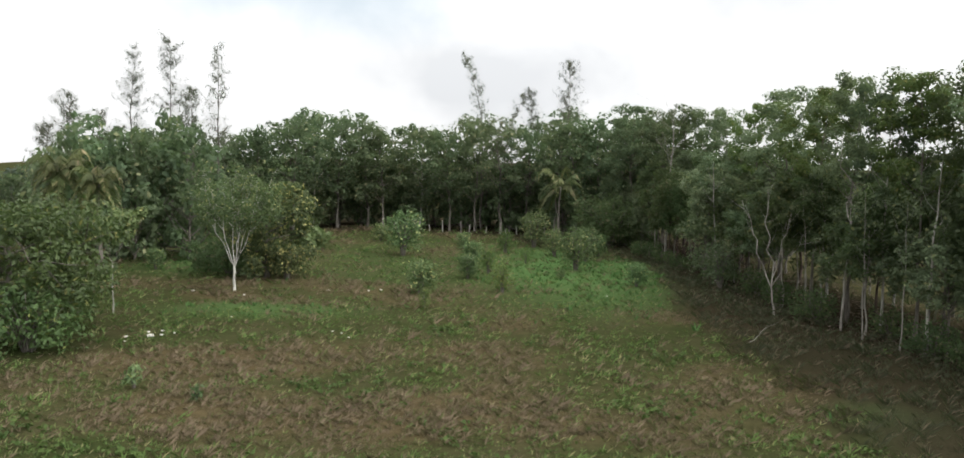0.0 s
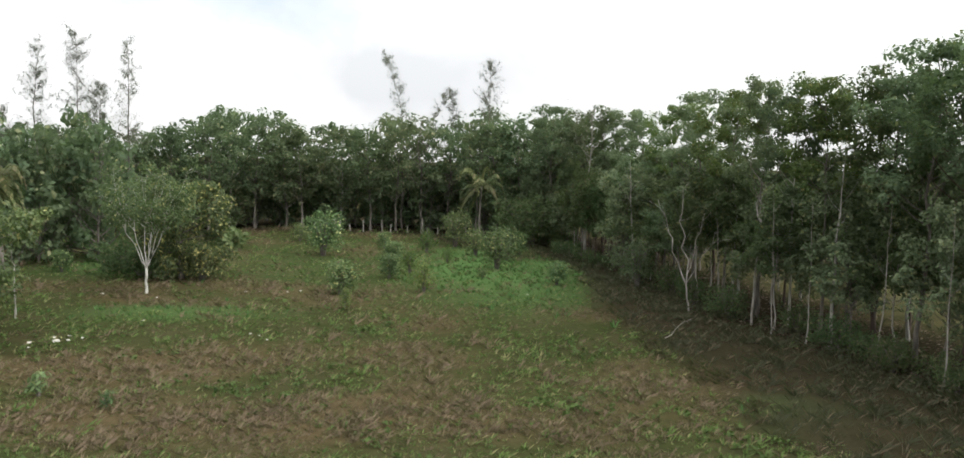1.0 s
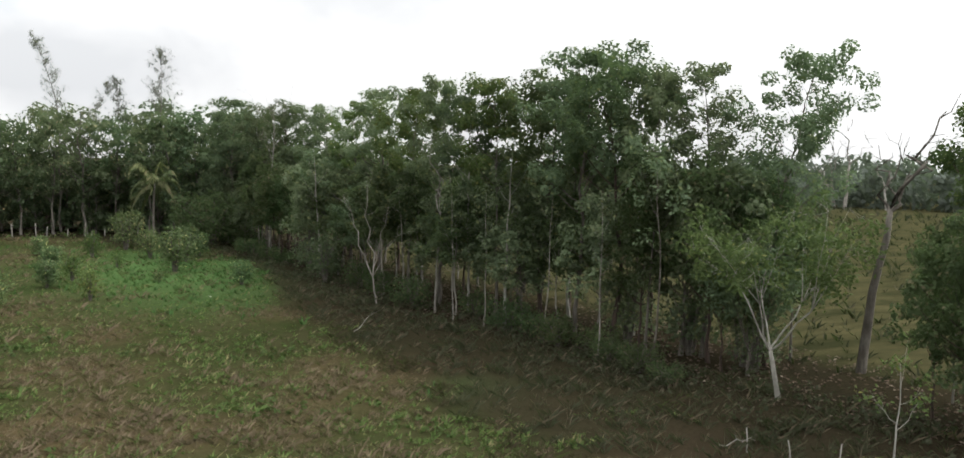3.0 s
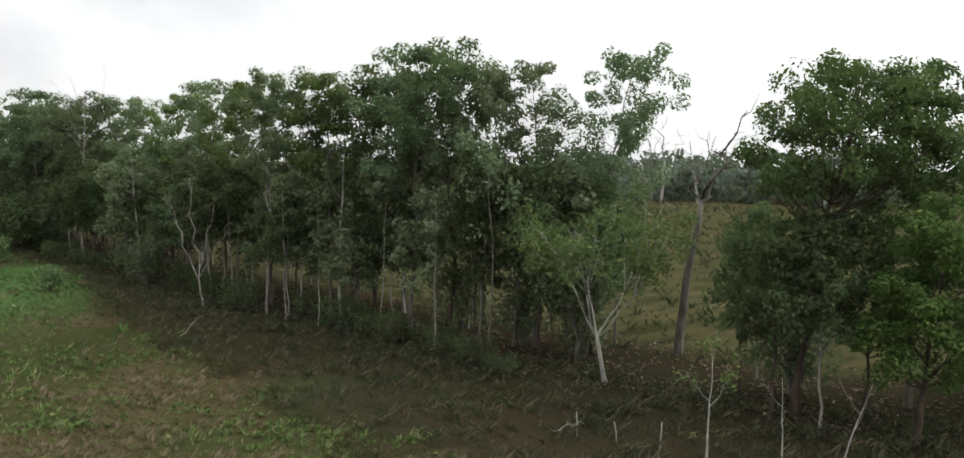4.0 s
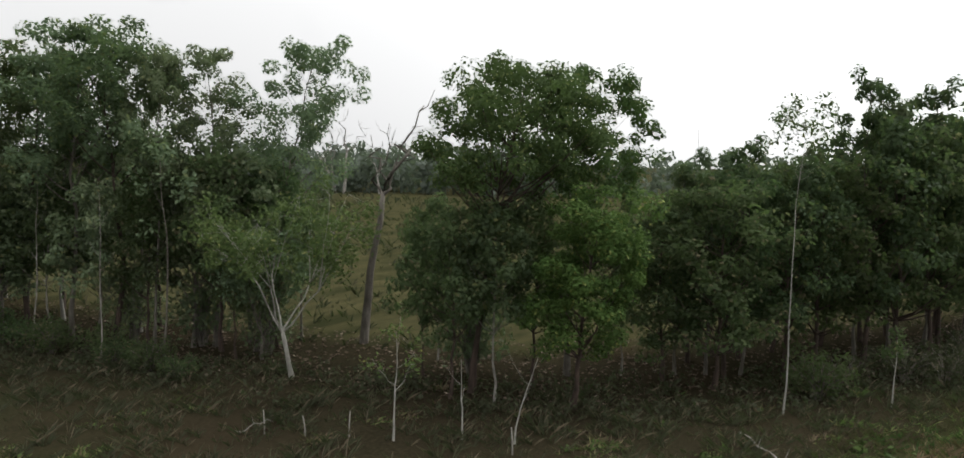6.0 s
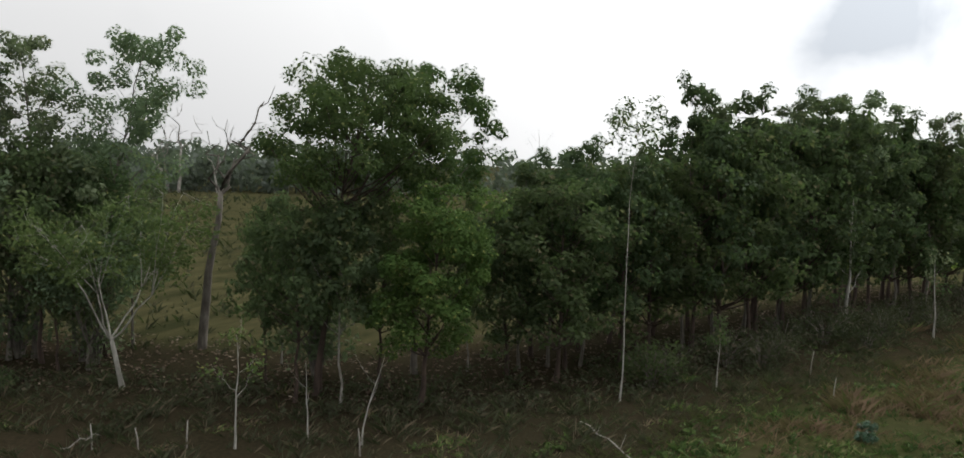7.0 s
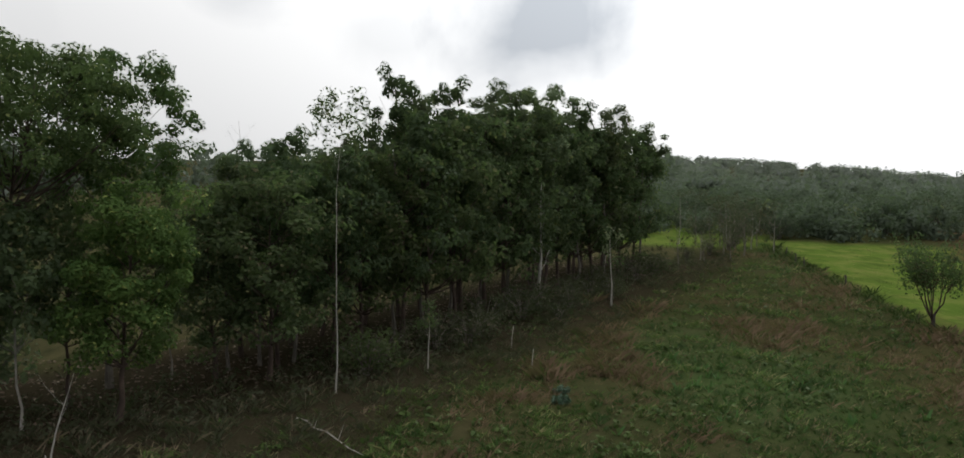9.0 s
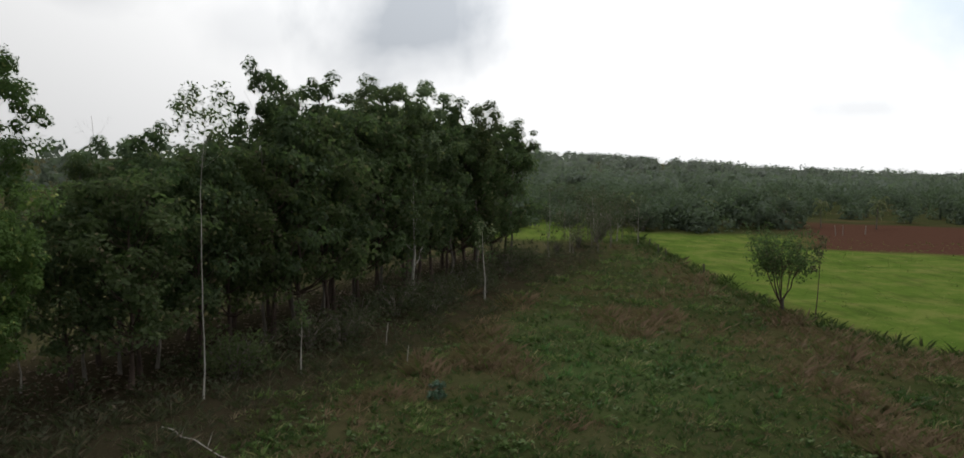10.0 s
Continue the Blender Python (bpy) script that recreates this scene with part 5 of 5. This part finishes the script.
# ---- far woods ----
def far_woods(name, label, seed, spots, per, length, mat=None):
    """Many distant trees: a short trunk and a heap of leaf sprays each."""
    rng = np.random.default_rng(seed)
    cs, rs, tubes = [], [], []
    for x, y, h, r in spots:
        z = ground_z(x, y)
        tubes.append(tube(np.array([[x, y, z - 0.3], [x, y, z + h * 0.6]]), [0.2, 0.12], 3))
        for k in range(6):
            a, o = rng.uniform(0, 6.28), r * math.sqrt(rng.random()) * 0.8
            cs.append((x + math.cos(a) * o, y + math.sin(a) * o, z + h * rng.uniform(0.12, 0.92) - 0.15 * o))
            rs.append(r * rng.uniform(0.35, 0.6))
    v, f = leaves(rng, cs, rs, per, length, length * 0.66, 0.85, 0.35, 0.0, 0.75, 0.12)
    v2, f2 = joined(tubes)
    v, f = joined([(v, f), (v2, f2)])
    ob = part(name, v, f, mat or LEAF_FAR)
    return tagged(ob, label, "woods", kind="stuff")


frng = np.random.default_rng(77)
spots = []
for i in range(230):
    az = frng.uniform(42.9, 63.8) if i < 150 else frng.uniform(63.8, 103.7)
    d = 200 + 85 * frng.random() ** 1.5
    x, y = polar(az, d)
    spots.append((x, y, frng.uniform(8.5, 12.5) * (d / 200) ** 0.5, frng.uniform(3.5, 5.5)))
far_woods("far_woods", "distant treeline behind the field, leaves greyed for haze", 80, spots, 14, 1.65, LEAF_HAZE_LINE)
spots = []
for i in range(330):
    az = frng.uniform(99.6, 145.5)
    d = 97 + 85 * frng.random() ** 1.2
    x, y = polar(az, d)
    if az > 119.6 and d < 123:
        continue
    spots.append((x, y, min(frng.uniform(2.6, 5.0), 8.6 - 0.0235 * d + frng.uniform(-0.6, 0.8)), frng.uniform(2.0, 3.4)))
far_woods("far_woods", "dark green woods beyond the pasture", 81, spots, 46, 0.5)
spots = []
for i in range(300):
    az = frng.uniform(97, 150.5)
    d = 178 + 150 * frng.random()
    x, y = polar(az, d)
    spots.append((x, y, frng.uniform(2.2, 4.2) + 0.012 * (d - 178), frng.uniform(4, 6.5)))
far_woods("far_woods", "woods at the foot of the hill, haze in the leaf colour", 84, spots, 26, 1.2, LEAF_HAZE_FOOT)
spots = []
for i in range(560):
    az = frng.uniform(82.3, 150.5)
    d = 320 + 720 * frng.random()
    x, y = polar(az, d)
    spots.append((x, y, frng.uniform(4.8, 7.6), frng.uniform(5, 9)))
# haze comes from the pale leaf colour, as in the woods before it
far_woods("far_woods", "forest covering a distant low hill, leaves paled for haze", 82, spots, 24, 1.9, LEAF_HAZE_HILL)
spots = []
for i in range(200):
    az = frng.uniform(-62.6, -23.4)
    d = 103 + 109 * frng.random()
    x, y = polar(az, d)
    spots.append((x, y, frng.uniform(4.4, 6.6), frng.uniform(2.5, 4)))
far_woods("far_woods", "green trees beyond the palms", 83, spots, 14, 1.4)


# ---- grasses, weeds, fallen leaves, scraps ----
def tufts(name, label, seed, x, y, mat, blades, tall, wide, splay=0.6):
    """Clumps of single blades, each a narrow bent triangle pair."""
    rng = np.random.default_rng(seed)
    n = len(x)
    base = np.column_stack([x, y, land(x, y) - 0.02])
    size = np.asarray(tall) * rng.uniform(0.6, 1.3, n) * (1 + 0.45 * waves(x, y, seed, 0.8))
    b = np.repeat(base, blades, 0)
    h = np.repeat(size, blades) * rng.uniform(0.6, 1.1, n * blades)
    az = rng.uniform(0, 6.28, n * blades)
    out = np.column_stack([np.cos(az), np.sin(az), np.zeros(n * blades)])
    b = b + out * (h * 0.18)[:, None]
    lean = (h * splay * rng.uniform(0.3, 1.2, n * blades))[:, None]
    side = np.column_stack([-np.sin(az), np.cos(az), np.zeros(n * blades)]) * (wide * h / np.mean(size))[:, None]
    mid = b + out * lean * 0.4 + np.array([0, 0, 1]) * (h * 0.6)[:, None]
    tip = b + out * lean + np.array([0, 0, 1]) * h[:, None]
    v = np.stack([b - side * 0.5, b + side * 0.5, mid + side * 0.35, tip, mid - side * 0.35], 1)
    v = np.stack([v[:, 0], v[:, 1], v[:, 2], v[:, 3]], 1).reshape(-1, 3)
    ob = part(name, v, np.arange(len(v)).reshape(-1, 4), mat)
    return tagged(ob, label, "grass", kind="stuff")


def scatter(seed, n, box, weight):
    """Random places in a box, kept by a weight in 0..1."""
    r = np.random.default_rng(seed)
    x, y = r.uniform(box[0], box[1], n), r.uniform(box[2], box[3], n)
    k = r.random(n) < weight(x, y)
    return x[k], y[k]


def thin_out(x, y):
    """Fewer clumps further from the middle of the place."""
    return np.clip((24 / np.maximum(np.hypot(x, y), 12)) ** 1.5, 0, 1)


def open_field(x, y):
    return (row_offset(x, y) < -0.5) & (beyond_fence(x, y) < 0.5) & (np.hypot(x, y) > 11) & (scrub(x, y) + 0.4 * waves(x, y, 47, 0.5) + 0.3 * waves(x, y, 48, 1.6) < 0.62)


FIELD = (-44, 75, -38, 94)


def spread_out(seed, n, near, far, weight):
    """Random places round the middle of the field, thinning out with distance, kept by a weight in 0..1."""
    r = np.random.default_rng(seed)
    d = near * (far / near) ** r.random(n)
    a = np.radians(r.uniform(-44, 145, n))
    x, y = d * np.sin(a), d * np.cos(a)
    k = (r.random(n) < weight(x, y)) & open_field(x, y)
    return x[k], y[k]


x, y = spread_out(600, 84000, 16, 99, lambda x, y: (1 - dryness(x, y) * 0.88) * (0.5 + 0.5 * smooth01(-0.5, 0.5, waves(x, y, 23, 1.8))))
e = y > 2 + 3 * waves(x, y, 24, 4.0)
tufts("grass", "patchy green grass and weeds of the field", 601, x[e], y[e], GRASS_GREEN, 5, (0.10 + 0.0012 * np.hypot(x, y))[e], 0.04, 1.5)
tufts("grass", "deep green grass and weeds beside the pasture", 602, x[~e], y[~e], GRASS_DEEP, 5, (0.12 + 0.0014 * np.hypot(x, y))[~e], 0.045, 1.4)
x, y = spread_out(610, 116000, 16, 99, lambda x, y: 0.08 + dryness(x, y) * 0.9)
e = y > 2 + 3 * waves(x, y, 24, 4.0)
tufts("dry_grass", "tangled dry brown grass in patches", 611, x[e], y[e], GRASS_DRY, 6, (0.13 + 0.0016 * np.hypot(x, y))[e], 0.03, 1.6)
tufts("dry_grass", "heaped reddish-brown dry grass", 612, x[~e], y[~e], GRASS_RUSSET, 4, (0.18 + 0.0023 * np.hypot(x, y))[~e] * (0.6 + 1.0 * dryness(x[~e], y[~e])), 0.036, 1.4)
x, y = scatter(620, 60000, FIELD, lambda x, y: open_field(x, y) * thin_out(x, y) * smooth01(0.1, 0.7, waves(x, y, 21, 1.4)) * (1 - dryness(x, y) * 0.8))
r = np.random.default_rng(622)
v, f = leaves(r, np.column_stack([x, y, land(x, y) + 0.12]), 0.1 + 0.14 * r.random(len(x)), 6, 0.17, 0.12, 0.6, 1.2)
tagged(part("weeds", v, f, WEED), "low broad-leaved green weeds among the grass", "weeds", kind="stuff")
x, y = scatter(625, 60000, FIELD, lambda x, y: open_field(x, y) * lushness(x, y) * np.clip(40 / np.hypot(x, y), 0, 1))
tufts("lush_grass", "fresh green grass in moist patches", 626, x, y, GRASS_LUSH, 4, 0.22, 0.08, 1.0)
x, y = scatter(630, 60000, (0, 118, -95, -5), lambda x, y: (pasture(x, y) > 0.4) * (np.hypot(x, y) < 97) * np.clip((35 / np.hypot(x, y)) ** 1.5, 0, 1))
tufts("pasture_grass", "short bright green pasture grass", 631, x, y, GRASS_PASTURE, 3, 0.03 + 0.0006 * np.hypot(x, y), 0.05, 1.8)
# deep green holds both the dark bank grass and a painted shadow strip
x, y = scatter(635, 9000, (10, 84, -46, -10), lambda x, y: (np.abs(beyond_fence(x, y)) < 0.9) * 1.0)
tufts("rank_grass", "rank dark grass along the fence line, its green deepened for shadow", 636, x, y, GRASS_DEEP, 6, 0.34, 0.05, 1.2)
x, y = scatter(637, 30000, (14, 70, -30, 4), lambda x, y: open_field(x, y) * (beyond_fence(x, y) < -0.6) * smooth01(0.0, 0.7, waves(x, y, 53, 0.7)) * (1 - dryness(x, y)) * np.clip((26 / np.hypot(x, y)) ** 1.4, 0, 1))
tufts("grass", "lighter green grass tussocks beside the pasture", 638, x, y, GRASS_GREEN, 7, 0.13 + 0.002 * np.hypot(x, y), 0.03, 1.5)
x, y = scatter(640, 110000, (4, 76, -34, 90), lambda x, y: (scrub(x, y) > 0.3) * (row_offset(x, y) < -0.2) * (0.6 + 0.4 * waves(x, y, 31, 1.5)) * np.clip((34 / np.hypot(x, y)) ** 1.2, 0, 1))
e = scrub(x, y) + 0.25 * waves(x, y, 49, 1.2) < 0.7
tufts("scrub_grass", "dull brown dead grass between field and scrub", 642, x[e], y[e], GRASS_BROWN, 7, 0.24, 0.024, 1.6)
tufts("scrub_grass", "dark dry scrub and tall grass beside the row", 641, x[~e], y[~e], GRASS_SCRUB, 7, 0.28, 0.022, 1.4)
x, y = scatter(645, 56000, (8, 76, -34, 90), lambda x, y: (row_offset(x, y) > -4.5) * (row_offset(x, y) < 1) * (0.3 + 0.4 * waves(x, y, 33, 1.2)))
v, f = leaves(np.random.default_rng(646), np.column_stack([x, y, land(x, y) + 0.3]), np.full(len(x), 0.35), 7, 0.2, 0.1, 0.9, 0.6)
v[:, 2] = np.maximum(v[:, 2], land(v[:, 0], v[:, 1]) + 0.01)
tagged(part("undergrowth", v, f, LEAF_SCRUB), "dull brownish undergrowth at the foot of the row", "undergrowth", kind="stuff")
x, y = scatter(650, 90000, (14, 84, -30, 90), lambda x, y: (row_offset(x, y) > -2) * (row_offset(x, y) < 7) * 0.8)
v, f = leaves(np.random.default_rng(651), np.column_stack([x, y, land(x, y) + 0.05]), np.full(len(x), 0.05), 2, 0.15, 0.09, 0.3, 2.5)
v[:, 2] = np.maximum(v[:, 2], land(v[:, 0], v[:, 1]) + 0.006)
tagged(part("leaf_litter", v, f, LITTER), "brown and pale fallen leaves under the trees", "leaf litter", kind="stuff")
# dark scrub colour puts the crowns' shade into the grass behind the row
x, y = scatter(660, 38000, (16, 150, -40, 135), lambda x, y: (row_offset(x, y) > 4) * (0.55 + 0.45 * waves(x, y, 61, 4.0)) * (pasture(x, y) < 0.3) * np.clip((40 / np.hypot(x, y)) ** 1.2, 0, 1) * (beyond_fence(x, y) < 0))
tufts("field_grass", "rough grass in the field behind the row, darkened for crown shade", 661, x, y, GRASS_SCRUB, 4, 0.22 + 0.003 * np.hypot(x, y), 0.12, 1.2)


r = np.random.default_rng(670)
d, a = 16.5 * np.sqrt(r.random(10000)), r.uniform(0, 6.28, 10000)
x, y = d * np.sin(a), d * np.cos(a)
tufts("grass", "patchy green grass under the viewpoint", 671, x, y, GRASS_GREEN, 5, 0.13 + 0 * x, 0.045, 1.4)


def scrap(seed):
    r = np.random.default_rng(seed)
    bm = bmesh.new()
    bmesh.ops.create_icosphere(bm, subdivisions=1, radius=1)
    for vert in bm.verts:
        vert.co *= r.uniform(0.6, 1.15)
        vert.co.z *= 0.45
    me = bpy.data.meshes.new("scrap")
    bm.to_mesh(me)
    bm.free()
    me.materials.append(DEBRIS)
    return me


scraps = [scrap(700 + i) for i in range(4)]
for i, (x, y, k) in enumerate([(-14.7, 36.6, 0.2), (-14.3, 35.9, 0.25), (-13.9, 36.1, 0.16), (-15.2, 35.5, 0.18), (-14.2, 37, 0.2), (-13.5, 36.6, 0.12), (-14.9, 34.7, 0.1), (-6.3, 37.8, 0.14), (-5.8, 36.8, 0.12), (-6.8, 38.3, 0.1),
                               (-9, 49.4, 0.16), (-8.3, 49.7, 0.14), (-6, 50.5, 0.16), (-6.7, 50.1, 0.12), (-16.7, 48.2, 0.2), (-13.4, 47.1, 0.12), (-10.3, 47.1, 0.1), (-12.2, 40.7, 0.1), (7.6, 49.3, 0.12)]):
    ob = new("scrap", scraps[i % 4])
    tagged(ob, "small bleached scrap lying in the grass", "scrap", "pale scraps in the grass")
    ob.matrix_basis = placed(None, x, y, i * 67, k * 0.65, k * 0.65, ground_z(x, y) + 0.16 * k + 0.02)
